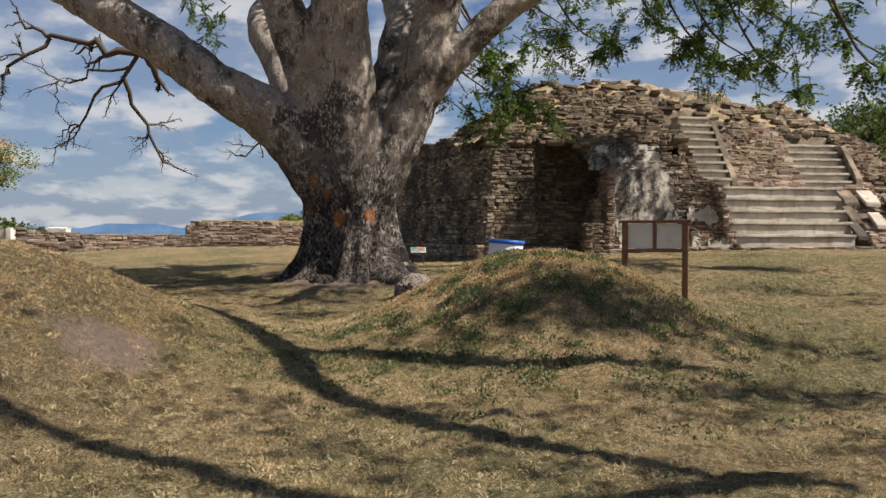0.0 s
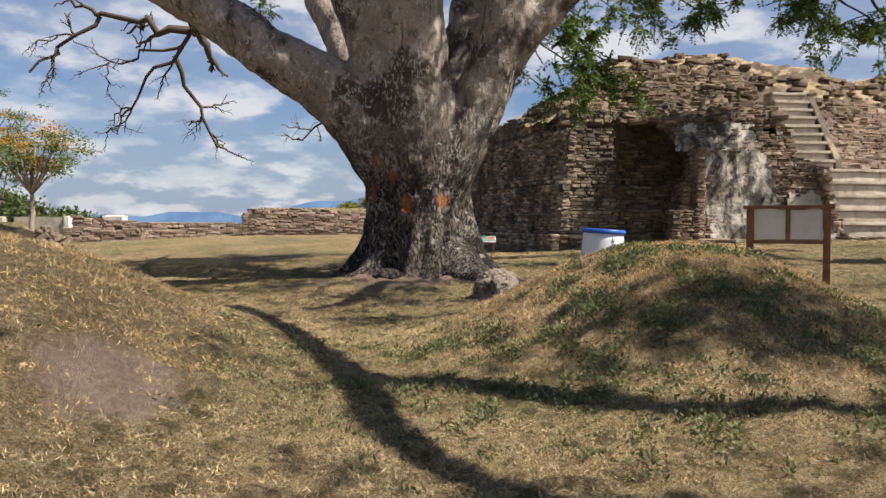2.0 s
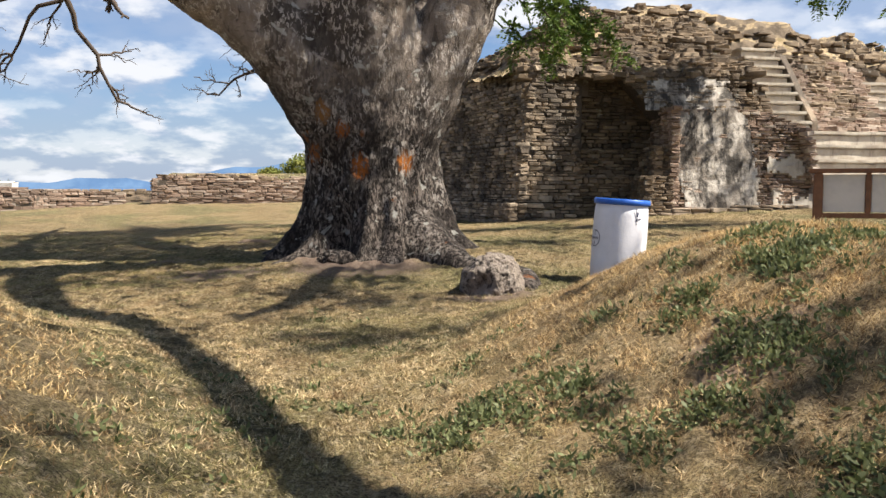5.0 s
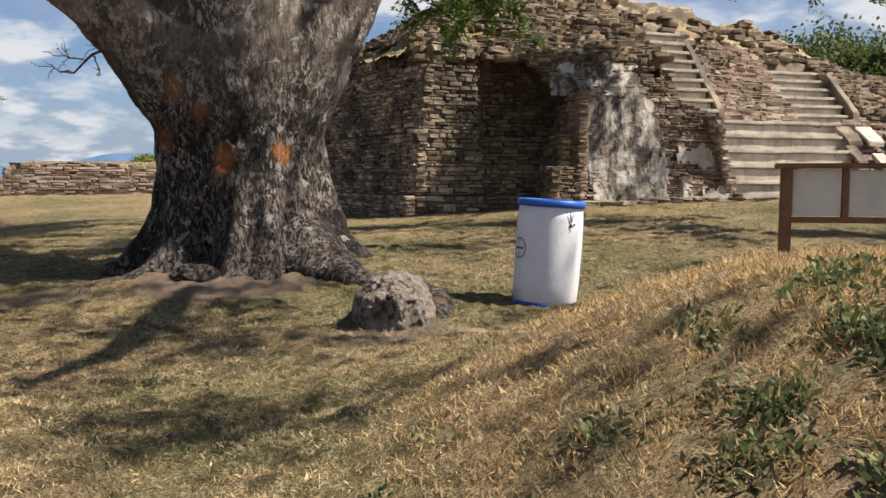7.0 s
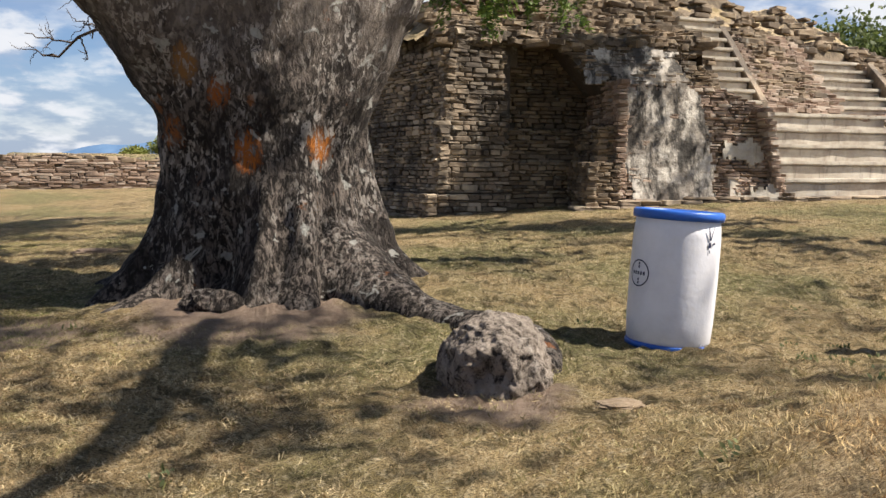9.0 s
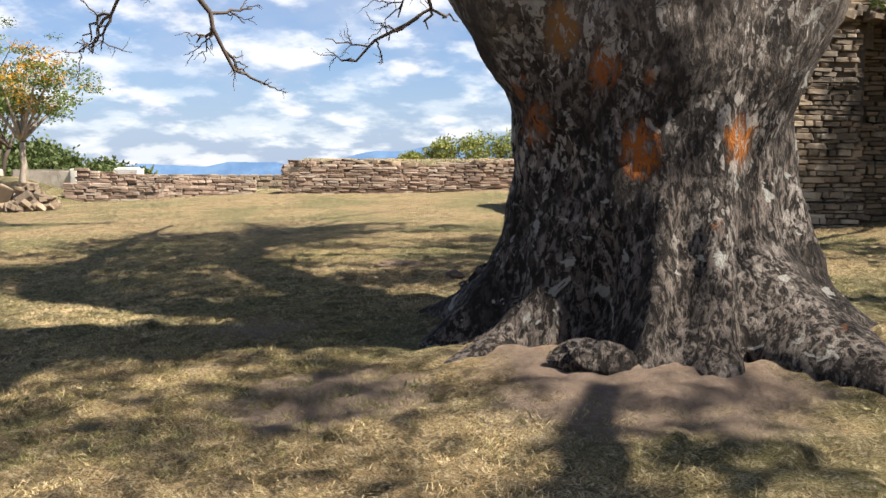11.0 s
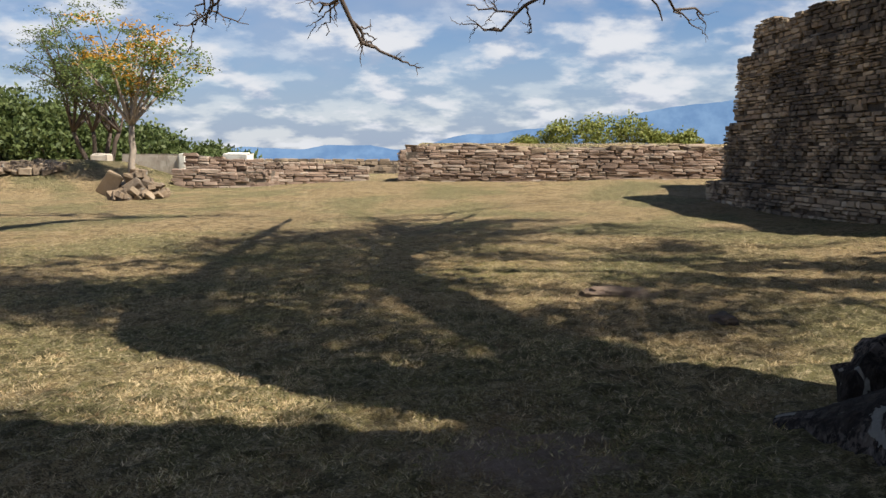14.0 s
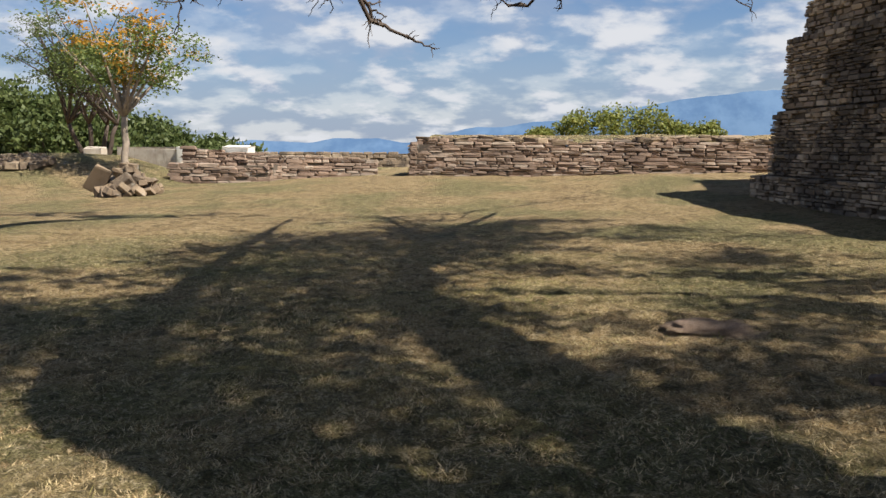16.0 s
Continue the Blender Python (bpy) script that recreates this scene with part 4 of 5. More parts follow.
def build_mass():
    holder = tagged(new("ruin_mound"), "collapsed rubble top of the ruin with dry grass", "ruin", kind="structure")
    us, vs = np.arange(-7.2, 17.0, 0.14), np.arange(0.9, 15.0, 0.14)
    U, V = np.meshgrid(us, vs)
    Z = mass_z(U, V)
    for i in range(Z.shape[0]):
        for j in range(Z.shape[1]):
            q = Vector((U[i, j], V[i, j], 0))
            Z[i, j] += 0.16 * noise.noise(q * 0.9) + 0.09 * noise.noise(q * 2.6) + 0.05 * noise.noise(q * 6)
    flight = ((U > 0.0) & (U < 1.85) & (V < 4.9)) | ((U > 3.8) & (U < 7.1) & (V < 4.8))
    Z = np.where(flight, Z - 0.45, Z)
    Z = np.where((U > -0.7) & (U < 1.4) & (V < 4.6), np.minimum(Z, 2.7 + 0.92 * (V - 2.0)), Z)
    P = np.stack([FRONT_O.x + FRONT_U.x * U + FRONT_V.x * V, FRONT_O.y + FRONT_U.y * U + FRONT_V.y * V, Z], -1)
    h, w = Z.shape
    idx = np.arange(w * h).reshape(h, w)
    cell = np.stack([idx[:-1, :-1], idx[:-1, 1:], idx[1:, 1:], idx[1:, :-1]], -1)
    keep = V[:-1, :-1] > np.where(U[:-1, :-1] < -4.6, 1.65 - 0.19 * U[:-1, :-1], np.where(U[:-1, :-1] < -0.4, 1.3 - 0.19 * U[:-1, :-1], 2.0))
    under(new("earth_top", quads_mesh("earth_top", P.reshape(-1, 3), cell[keep].reshape(-1, 4), MASS)), holder)
    r = random.Random(77)
    turn = math.atan2(FRONT_U.y, FRONT_U.x)
    poses = []
    while len(poses) < 2300:
        u, v = r.uniform(-6.6, 9.5), r.uniform(1.2, 8.0)
        if (-0.6 < u < 2.0 and v < 5.0) or (3.8 < u < 7.1 and v < 4.9):
            continue
        if u < -0.4 and v < 1.35 - 0.19 * u or u >= -0.4 and v < 2.35:
            continue
        z = float(mass_z(u, v))
        if z > 6.5 and r.random() > 0.1 or z > 5.3 and u > 0.0 and r.random() > 0.12:
            continue
        if noise.noise(Vector((u, v, 3)) * 0.8) < -0.25 and r.random() > 0.25:
            continue
        q = at(u, v)
        l, d, h2 = r.uniform(0.18, 0.62), r.uniform(0.2, 0.4), r.uniform(0.06, 0.17)
        z += 0.16 * noise.noise(Vector((u, v, 0)) * 0.9) + r.uniform(-0.04, 0.09)
        poses.append(Matrix.LocRotScale((q[0], q[1], z), Euler((r.uniform(-0.16, 0.1), r.uniform(-0.1, 0.1), turn + r.uniform(-0.35, 0.35))), (l, d, h2)))
    lay_stones(holder, RUBBLE, poses, (5, 24, 4), 300)


build_mass()


def slanted(name, u0, u1, v0, z0, v1, z1, thick, mat, parent, seed=0, shear=0.0):
    """A sloping slab, such as a stair's side ramp; its top end is shifted along by shear."""
    bm = bmesh.new()
    vs = []
    for z_off in (-thick, 0.0):
        for u, v, z in ((u0, v0, z0), (u1, v0, z0), (u1 + shear, v1, z1), (u0 + shear, v1, z1)):
            q = at(u, v)
            vs.append(bm.verts.new((q[0], q[1], z + z_off)))
    for f in ((3, 2, 1, 0), (4, 5, 6, 7), (0, 1, 5, 4), (1, 2, 6, 5), (2, 3, 7, 6), (3, 0, 4, 7)):
        bm.faces.new([vs[i] for i in f])
    bmesh.ops.subdivide_edges(bm, edges=[e for e in bm.edges if e.calc_length() > 0.6], cuts=4, use_grid_fill=True)
    bmesh.ops.bevel(bm, geom=[e for e in bm.edges if e.calc_face_angle(0) > 0.7], offset=0.02, segments=2, affect="EDGES")
    for w in bm.verts:
        w.co += noise.noise_vector(w.co * 2.1 + Vector((seed, 0, 0))) * 0.03
    return part(name, bm, mat, parent)


def build_front_details():
    s = tagged(new("stair_ramp"), "sloping stone ramp beside the upper steps", "ramp", kind="structure")
    slanted("slab", 1.38, 1.6, 1.92, 3.3, 4.1, 5.45, 0.8, STONE, s, 0, 0.42)
    s = tagged(new("stair_ramp"), "sloping stone ramp beside the broken steps", "ramp", kind="structure")
    slanted("slab", 6.12, 6.36, 2.05, 3.35, 3.9, 4.7, 0.9, STONE, s, 4, 0.72)
    s = tagged(new("stair_ramp"), "broken pale slabs at the foot of the steps", "ramp", kind="structure")
    for k, (u, v, z, l) in enumerate(((4.62, 0.0, 1.4, 0.38), (4.8, 0.55, 1.95, 0.36), (5.0, 1.1, 2.5, 0.5), (5.8, 1.2, 2.5, 0.6), (5.7, 0.5, 1.75, 0.45), (6.6, 1.0, 2.3, 0.6))):
        slanted("slab", u, u + l, v, z, v + 0.5, z + 0.45, 0.14, STEP if k in (3, 4) else STONE, s, k)
    # sloping stone facings between and beyond the flights
    for u0, u1, v0, z0, v1, z1, label in ((1.58, 3.85, 2.05, 3.1, 4.4, 5.25, "sloping stone facing between the flights"), (5.35, 16.0, 0.2, 1.0, 2.1, 2.85, "lower sloping stone facing beyond the steps"), (6.36, 16.0, 2.2, 2.95, 4.3, 4.65, "upper sloping stone facing beyond the flights")):
        f = tagged(new("wall_slope"), label, "stone wall", kind="structure")
        skew = 0.42 if u0 < 3 else (0.75 if u0 > 6 else 0.3)
        slanted("mortar_core", u0, u1, v0, z0, v1, z1, 0.8, MORTAR, f, 2, skew)
        r = random.Random(int(u0 * 10))
        turn, tilt = math.atan2(FRONT_U.y, FRONT_U.x), math.atan2(z1 - z0, v1 - v0)
        poses, run = [], math.hypot(v1 - v0, z1 - z0)
        s2 = 0.0
        while s2 < run:
            c = r.uniform(0.05, 0.1)
            u = u0
            while u < u1:
                l = r.uniform(0.18, 0.55)
                q = at(u + l / 2 + skew * s2 / run, v0 + (v1 - v0) * s2 / run)
                poses.append(Matrix.LocRotScale((q[0], q[1], z0 + (z1 - z0) * s2 / run + r.uniform(-0.03, 0.04)), Euler((r.uniform(-0.1, 0.1), r.uniform(-0.05, 0.05), turn + r.uniform(-0.06, 0.06))), (l, r.uniform(0.18, 0.3), c + 0.03)))
                u += l
            s2 += c / math.sin(tilt) * 0.95
        lay_stones(f, STONE_RED, poses, (8, 24, 3), 250)
    h = tagged(new("wall_tier"), "dark plastered upper tier above the buttress", "stone wall", kind="structure")
    solid("core", [(4.98, 25.75), (7.5, 25.75), (7.9, 27.6), (4.98, 27.6)], [(4.05, 26.32), (6.9, 26.32), (7.2, 27.6), (4.05, 27.6)], [3.3] * 4, [4.42] * 4, MORTAR, h)
    plaster_sheet(h, 4.55, 6.95, 3.42, 4.4, 25.72, 0.5, 6.0, PLASTER)
    lay_stones(h, RUBBLE, face_poses((4.15, 25.78), (7.5, 25.8), lambda s: 3.45 + max(0.0, 0.85 - s), lambda s: min(4.42, 3.45 + (3.5 - s) * 1.5), 0.5, 57, course=(0.05, 0.09)), (4, 24, 4), 200)
    front_box("core", -1.3, 0.2, 1.75, 5.2, 2.5, 4.3, MORTAR, h, 0.6, 0.02)
    lay_stones(h, RUBBLE, face_poses(at(-1.3, 1.73), at(0.2, 1.73), lambda s: 2.6, lambda s: 4.35, 0.34, 71), (4, 24, 4), 80)
    t = tagged(new("wall_tier"), "stepped stone tiers beside the buttress, darker stone standing in for shade", "stone wall", kind="structure")
    front_box("core", 4.62, 5.1, 24.95, 26.6, 0.5, 2.5, MORTAR, t, 0.3, 0.02, at=plain)
    front_box("core", 4.3, 5.1, 24.85, 26.6, 0.4, 1.8, MORTAR, t, 0.22, 0.02, at=plain)
    poses = face_poses((4.6, 25.1), (5.05, 25.1), lambda s: 1.75, lambda s: 2.55, 0.15, 58, course=(0.05, 0.09)) + face_poses((4.6, 26.5), (4.6, 25.1), lambda s: 1.75, lambda s: 2.55, 0.03, 59)
    poses += face_poses((4.27, 24.8), (5.0, 24.8), lambda s: 0.5, lambda s: 1.82, 0.15, 60, course=(0.05, 0.09)) + face_poses((4.27, 26.4), (4.27, 24.8), lambda s: 0.5, lambda s: 1.82, 0.03, 61)
    # Darker stone picked here to deepen the shade beside the buttress.
    lay_stones(t, RUBBLE, poses, (4, 24, 1), 200)
    e = tagged(new("kerb_course"), "rough course of flat stones along the wall's foot", "kerb", kind="structure")
    lay_stones(e, STONE, face_poses((4.0, 24.6), (8.9, 24.75), lambda s: 0.6 + 0.04 * s, lambda s: 0.92 + 0.05 * s, 0.1, 62, length=(0.25, 0.7), depth=0.4) + face_poses(at(0.2, -0.25), at(9.0, -0.3), lambda s: 0.8, lambda s: 1.06, 0.1, 63, length=(0.25, 0.8), depth=0.4), (4, 24, 1), 120)
    r = random.Random(5)
    ledge = []
    for k in range(46):
        q = at(r.uniform(1.5, 6.4), r.uniform(1.95, 2.3))
        ledge.append(Matrix.LocRotScale((q[0], q[1], 2.95 + r.uniform(-0.02, 0.1)), Euler((r.uniform(-0.1, 0.1), r.uniform(-0.1, 0.1), 0.19 + r.uniform(-0.3, 0.3))), (r.uniform(0.2, 0.6), r.uniform(0.2, 0.35), r.uniform(0.07, 0.15))))
    lay_stones(e, STONE_RED, ledge, (8, 24, 3), 60)
    front_box("base_slab", -1.0, 0.35, 0.1, 0.6, 0.85, 1.5, STEP, e, 0.15, 0.1)


build_front_details()

# ---- leaves and branches ----


def leaf_cards(points, dirs, length, width, r):
    """Small leaf blades, each a folded pair of triangles as one quad."""
    n = len(points)
    side = r.normal(size=(n, 3))
    side -= dirs * np.sum(side * dirs, 1, keepdims=True)
    side /= np.linalg.norm(side, axis=1, keepdims=True) + 1e-9
    L = (length * r.uniform(0.7, 1.3, n))[:, None]
    W = (width * r.uniform(0.7, 1.3, n))[:, None]
    v = np.stack([points, points + dirs * L * 0.5 + side * W * 0.5, points + dirs * L, points + dirs * L * 0.45 - side * W * 0.5], 1)
    return v.reshape(-1, 3)


def cards_object(name, verts, mat, parent, label=""):
    faces = np.arange(len(verts)).reshape(-1, 4)
    ob = under(new(name, quads_mesh(name, verts, faces, mat)), parent)
    return tagged(ob, label, kind="stuff")


def unit(a):
    return a / (np.linalg.norm(a, axis=-1, keepdims=True) + 1e-9)


def feather_spray(base, tip, r, twigs, leaves=16, leaflet=0.085):
    """A drooping twig from base to tip with pinnate leaves."""
    base, tip = np.array(base, float), np.array(tip, float)
    span = np.linalg.norm(tip - base)
    ts = np.linspace(0, 1, 7)
    sag = np.outer(np.sin(ts * math.pi), r.normal(size=3) * 0.08 * span)
    line = base + np.outer(ts, tip - base) + sag + np.outer(np.sin(ts * math.pi), [0, 0, 0.16 * span])
    twigs.add(*tube(line, list(np.linspace(0.014, 0.004, 7)), 5, False))
    out = []
    for k in range(leaves):
        t = r.uniform(0.15, 1.0)
        o = np.array([np.interp(t, ts, line[:, j]) for j in range(3)])
        d = unit(unit(tip - base) * 0.5 + r.normal(size=3) * 0.8 + np.array([0, 0, -0.15]))
        ln = r.uniform(0.22, 0.42)
        m = 12
        s = np.linspace(0.1, 1.0, m)
        pts = o + np.outer(s * ln, d) + np.outer(-0.25 * ln * s * s, [0, 0, 1])
        side = unit(np.cross(d, [0, 0, 1.0]) + 0.3 * r.normal(size=3))
        for sg in (-1, 1):
            dd = unit(np.tile(side * sg + d * 0.35, (m, 1)) + 0.15 * r.normal(size=(m, 3)))
            out.append(leaf_cards(pts, dd, leaflet, leaflet * 0.36, r))
    return out


def bare_branch(start, end, r, heap, radius, depth, sides=6):
    """A crooked leafless branch that forks towards its end."""
    start, end = np.array(start, float), np.array(end, float)
    span = np.linalg.norm(end - start)
    k = 7
    line = [start + (end - start) * i / (k - 1) for i in range(k)]
    for i in range(1, k):
        line[i] = line[i] + r.normal(size=3) * span * (0.045 if i < k - 1 else 0.01)
    heap.add(*tube(line, list(np.linspace(radius, radius * 0.45, k)), sides, False))
    if depth <= 0:
        return
    for _ in range(4 if depth > 1 else 3):
        i = r.integers(2, k)
        d = unit(end - start)
        way = unit(d * 0.55 + r.normal(size=3) * 0.6 + np.array([0, 0, 0.02]))
        bare_branch(line[i], line[i] + way * span * r.uniform(0.28, 0.5), r, heap, radius * 0.5, depth - 1, 5)


def view_point(px, py, d):
    """A place d metres ahead of the walk's start."""
    return (px * d, d, 1.5 + py * d)


def build_foliage():
    r = np.random.default_rng(5)
    twigs = Heap()
    leaves = []
    # hanging sprays on the tree's far and outer side: along, up, distance, count
    sprays = [(0.098, 0.138, 22.5, 6), (0.078, 0.158, 22.5, 6), (0.03, 0.195, 21, 4), (0.06, 0.135, 21, 7), (0.085, 0.19, 21, 4), (0.13, 0.215, 22, 6), (0.19, 0.20, 22, 5), (0.16, 0.26, 22, 5), (0.24, 0.255, 21, 5), (0.29, 0.205, 21, 6),
              (0.32, 0.26, 21, 6), (0.335, 0.185, 21, 4), (0.375, 0.18, 20, 6), (0.38, 0.265, 20, 6), (0.415, 0.21, 20, 5), (0.43, 0.16, 20, 3), (0.5, 0.245, 17, 5), (0.525, 0.18, 17, 6), (0.53, 0.13, 17, 4), (0.11, 0.27, 22, 5), (0.27, 0.28, 21, 5), (0.35, 0.29, 20, 5), (0.45, 0.29, 19, 4), (0.53, 0.3, 18, 5),
              (-0.30, 0.275, 21, 3), (-0.27, 0.235, 21, 2)]
    for a, up, d, n in sprays:
        c = np.array(view_point(a, up, d))
        hub = c + np.array([r.uniform(-0.3, 0.3), r.uniform(-0.3, 0.3), r.uniform(0.5, 0.9)])
        for _ in range(n):
            b = hub + r.normal(size=3) * 0.35
            t = c + r.normal(size=3) * np.array([0.5, 0.5, 0.3])
            leaves += feather_spray(b, t, r, twigs, 17, 0.1)
        twigs.add(*tube(spline([tuple(hub), tuple(hub + np.array([-0.8, 0.2, 0.7])), tuple(hub + np.array([-1.9, -0.3, 2.4]))], 4), [0.02] * 3 + [0.03] * 4 + [0.045] * 2, 6, False))
    cards_object("leaf_sprays", np.vstack(leaves), LEAF, GREAT_TREE, "drooping feathery green leaf sprays")
    # upper crown, out of view, its clumps placed to shade the lawn
    pts = []
    holes = [(0.1, 15.5, 1.9, 1.0), (1.2, 15.0, 1.1, 0.65), (-1.2, 16.2, 0.9, 0.7), (3.5, 16.8, 0.5, 0.35), (2.9, 16.5, 0.5, 0.3), (2.4, 18.5, 0.9, 0.6), (2.8, 20.4, 1.0, 0.6), (-2.8, 20.0, 0.8, 0.9)]
    for _ in range(5200):
        x, y = r.uniform(-4.2, 5.0), r.uniform(13.6, 28.6)
        e = ((x - 0.2) / 4.2) ** 2 + ((y - 21) / 8.0) ** 2
        if e + 0.5 * noise.noise(Vector((x, y, 0)) * 0.7) > 1.0:
            continue
        if any(((x - hx) / ra) ** 2 + ((y - hy) / rb) ** 2 < 1 for hx, hy, ra, rb in holes):
            continue
        shade = noise.noise(Vector((x, y, 5)) * 1.1) + 0.35 * noise.noise(Vector((x, y, 8)) * 3.2)
        mid = -2.4 < x and 16.4 < y < 25.5 and (x < 1.35 - 0.3 * max(0.0, min(y - 18.0, 2.0)) or y < 17.5)
        if shade < (-0.75 if mid else (0.02 if x > 0.6 and y > 16.8 else (0.04 if x < -1.9 and y > 18.3 else -0.2))):
            continue
        pts.append((x, y, r.uniform(10.2, 11.4)))
    for _ in range(330):
        x, y = r.uniform(-7.0, -1.8), r.uniform(16.7, 18.5)
        if noise.noise(Vector((0.6 * x, 1.4 * y, 13))) > -0.12:
            pts.append((x, y, r.uniform(10.2, 11.2)))
    for _ in range(230):
        x, y = r.uniform(-1.6, 4.3), r.uniform(11.3, 14.9)
        if y > 14.1 + 0.25 * x + 0.4 * noise.noise(Vector((x, y, 3))) and x < 1.6 or noise.noise(Vector((x, y, 11)) * 1.2) < -0.3:
            continue
        if not any(((x - hx) / ra) ** 2 + ((y - hy) / rb) ** 2 < 1 for hx, hy, ra, rb in holes):
            pts.append((x, y, r.uniform(10.0, 11.0)))
    for _ in range(1500):
        x, y = r.uniform(4.0, 16.0), r.uniform(10.0, 27.0)
        if noise.noise(Vector((x * 0.55, y * 1.3, 9))) < 0.16:
            continue
        pts.append((x, y, r.uniform(10.4, 11.6)))
    # unseen clumps added so that their shade darkens the wall recess
    for _ in range(300):
        x, y = r.uniform(8.2, 10.2), r.uniform(23.4, 25.2)
        pts.append((x, y, r.uniform(9.5, 10.6)))
    for _ in range(420):
        x, y = r.uniform(0.5, 9.5), r.uniform(1.0, 13.5)
        if noise.noise(Vector((x * 0.8, y * 1.2, 2))) < 0.2:
            continue
        pts.append((x, y, r.uniform(8.5, 10.0)))
    for _ in range(330):
        x, y = r.uniform(5.0, 12.5), r.uniform(1.5, 9.5)
        if noise.noise(Vector((x * 0.9, y * 1.5, 21))) > 0.24:
            pts.append((x, y, r.uniform(9.0, 10.0)))
    # open to the left mound's bare slope
    pts = [q for q in pts if not (abs(q[0] - 3.5) < 1.2 and abs(q[1] - 4.6) < 1.3)]
    # open to the burl and the root beside it
    pts = [q for q in pts if not (abs(q[0] - 6.4) < 0.9 and abs(q[1] - 11.3) < 0.6)]
    # unseen clumps added to cast soft dark patches on mound and lawn
    for cx, cy, sx, sy, count in ((7.9, 5.75, 0.7, 0.14, 30), (8.3, 6.0, 0.55, 0.25, 30), (10.2, 6.2, 0.7, 0.12, 20), (9.6, 4.2, 0.7, 0.12, 20), (5.9, 10.5, 0.5, 0.12, 12), (4.6, 11.0, 0.5, 0.15, 14), (5.0, 12.1, 0.3, 0.25, 20), (5.6, 8.75, 0.5, 0.15, 24)):
        for _ in range(count):
            pts.append((r.normal(cx, sx), r.normal(cy, sy), r.uniform(9.8, 10.4)))
    pts = np.array(pts)
    many = np.repeat(pts, 13, 0) + r.normal(size=(len(pts) * 13, 3)) * np.array([0.24, 0.24, 0.2])
    cards_object("crown", leaf_cards(many, unit(r.normal(size=many.shape)), 0.19, 0.10, r), LEAF, GREAT_TREE, "wide airy green crown, unseen clumps placed to cast shade")
    tagged(under(new("twig_rest", mesh_of("twig_rest", twigs.v, twigs.f, TWIG)), GREAT_TREE), kind="stuff")
    # leafless branches
    heap = Heap()
    for s, e, rad, dep in (((-10.3, 28.0, 7.6), (-13.2, 27.6, 8.0), 0.15, 2), ((-13.1, 27.6, 8.0), (-15.2, 27.2, 6.2), 0.08, 3), ((-10.2, 28.0, 7.7), (-12.6, 28.5, 5.2), 0.08, 3), ((-11.0, 28.4, 6.9), (-10.1, 29.6, 4.1), 0.09, 3),
                           ((-10.0, 28.0, 7.5), (-9.6, 28.3, 6.6), 0.16, 2), ((-10.6, 28.2, 7.2), (-13.4, 28.8, 6.8), 0.06, 2)):
        heap = Heap()
        bare_branch(s, e, r, heap, rad, dep)
        under(new("bare_branch", mesh_of("bare_branch", heap.v, heap.f, TWIG, True)), GREAT_TREE)
    heap = Heap()
    for s, e, rad, dep in (((-5.0, 27.5, 8.6), (-5.6, 29.6, 5.2), 0.08, 1), ((-5.6, 29.6, 5.2), (-7.6, 30.3, 4.35), 0.05, 3), ((-4.9, 28.0, 9.0), (-4.3, 32.5, 5.6), 0.07, 1), ((-4.3, 32.5, 5.6), (-3.0, 34.3, 5.1), 0.045, 2), ((-5.2, 28.6, 7.2), (-6.2, 30.0, 5.3), 0.04, 2)):
        heap = Heap()
        bare_branch(s, e, r, heap, rad, dep)
        under(new("bare_branch", mesh_of("bare_branch", heap.v, heap.f, TWIG, True)), GREAT_TREE)
    # unseen side twigs added to break up the limb shadows
    for s, e, rad in (((5.0, 4.2, 7.4), (7.0, 4.0, 7.8), 0.05), ((1.75, 10.6, 6.2), (1.4, 9.6, 6.5), 0.03)):
        heap = Heap()
        bare_branch(s, e, r, heap, rad, 2)
        under(new("bare_branch", mesh_of("bare_branch", heap.v, heap.f, TWIG, True)), GREAT_TREE)
    q = spline([(-6.6, 16, 5.8, 0.25), (-8.6, 20, 8.4, 0.22), (-9.8, 25, 9.2, 0.2), (-10.1, 28, 7.5, 0.16)], 6)
    v, f = tube([Vector(p[:3]) for p in q], q[:, 3], 8)
    under(new("limb", mesh_of("limb", v, f, BARK, True)), GREAT_TREE)


build_foliage()

# ---- small things on the lawn ----


def lump(name, x, y, sx, sy, sz, mat, label, category, seed):
    bm = bmesh.new()
    bmesh.ops.create_icosphere(bm, subdivisions=3, radius=1.0)
    for v in bm.verts:
        k = 1 + 0.35 * noise.noise(v.co * 1.8 + Vector((seed, 0, 0))) + 0.15 * noise.noise(v.co * 5 + Vector((0, seed, 0)))
        v.co = Vector((v.co.x * sx, v.co.y * sy, v.co.z * sz)) * k
    me = bpy.data.meshes.new(name)
    bm.to_mesh(me)
    bm.free()
    me.materials.append(mat)
    ob = tagged(new(name, me), label, category)
    ob.location = (x, y, float(ground_z(x, y)) + sz * 0.4)


lump("earth_clod", -3.54, 19.67, 0.11, 0.09, 0.06, TWIG, "dark lump of earth on the lawn", "earth", 1)
lump("earth_mound", -4.4, 21.0, 0.32, 0.2, 0.05, GROUND, "low heap of dug brown earth", "earth", 2)
lump("stone", 0.02, 12.42, 0.13, 0.08, 0.02, RUBBLE, "small brownish stone half sunk in grass", "stone", 3)
lump("root_stump", -2.95, 17.35, 0.24, 0.22, 0.22, BARK, "dark rough root stump beside the trunk", "tree root", 4)
lump("root_hump", -2.2, 15.05, 0.24, 0.1, 0.11, BARK, "brown root hump at the trunk's foot", "tree root", 5)

# ---- small sign ----


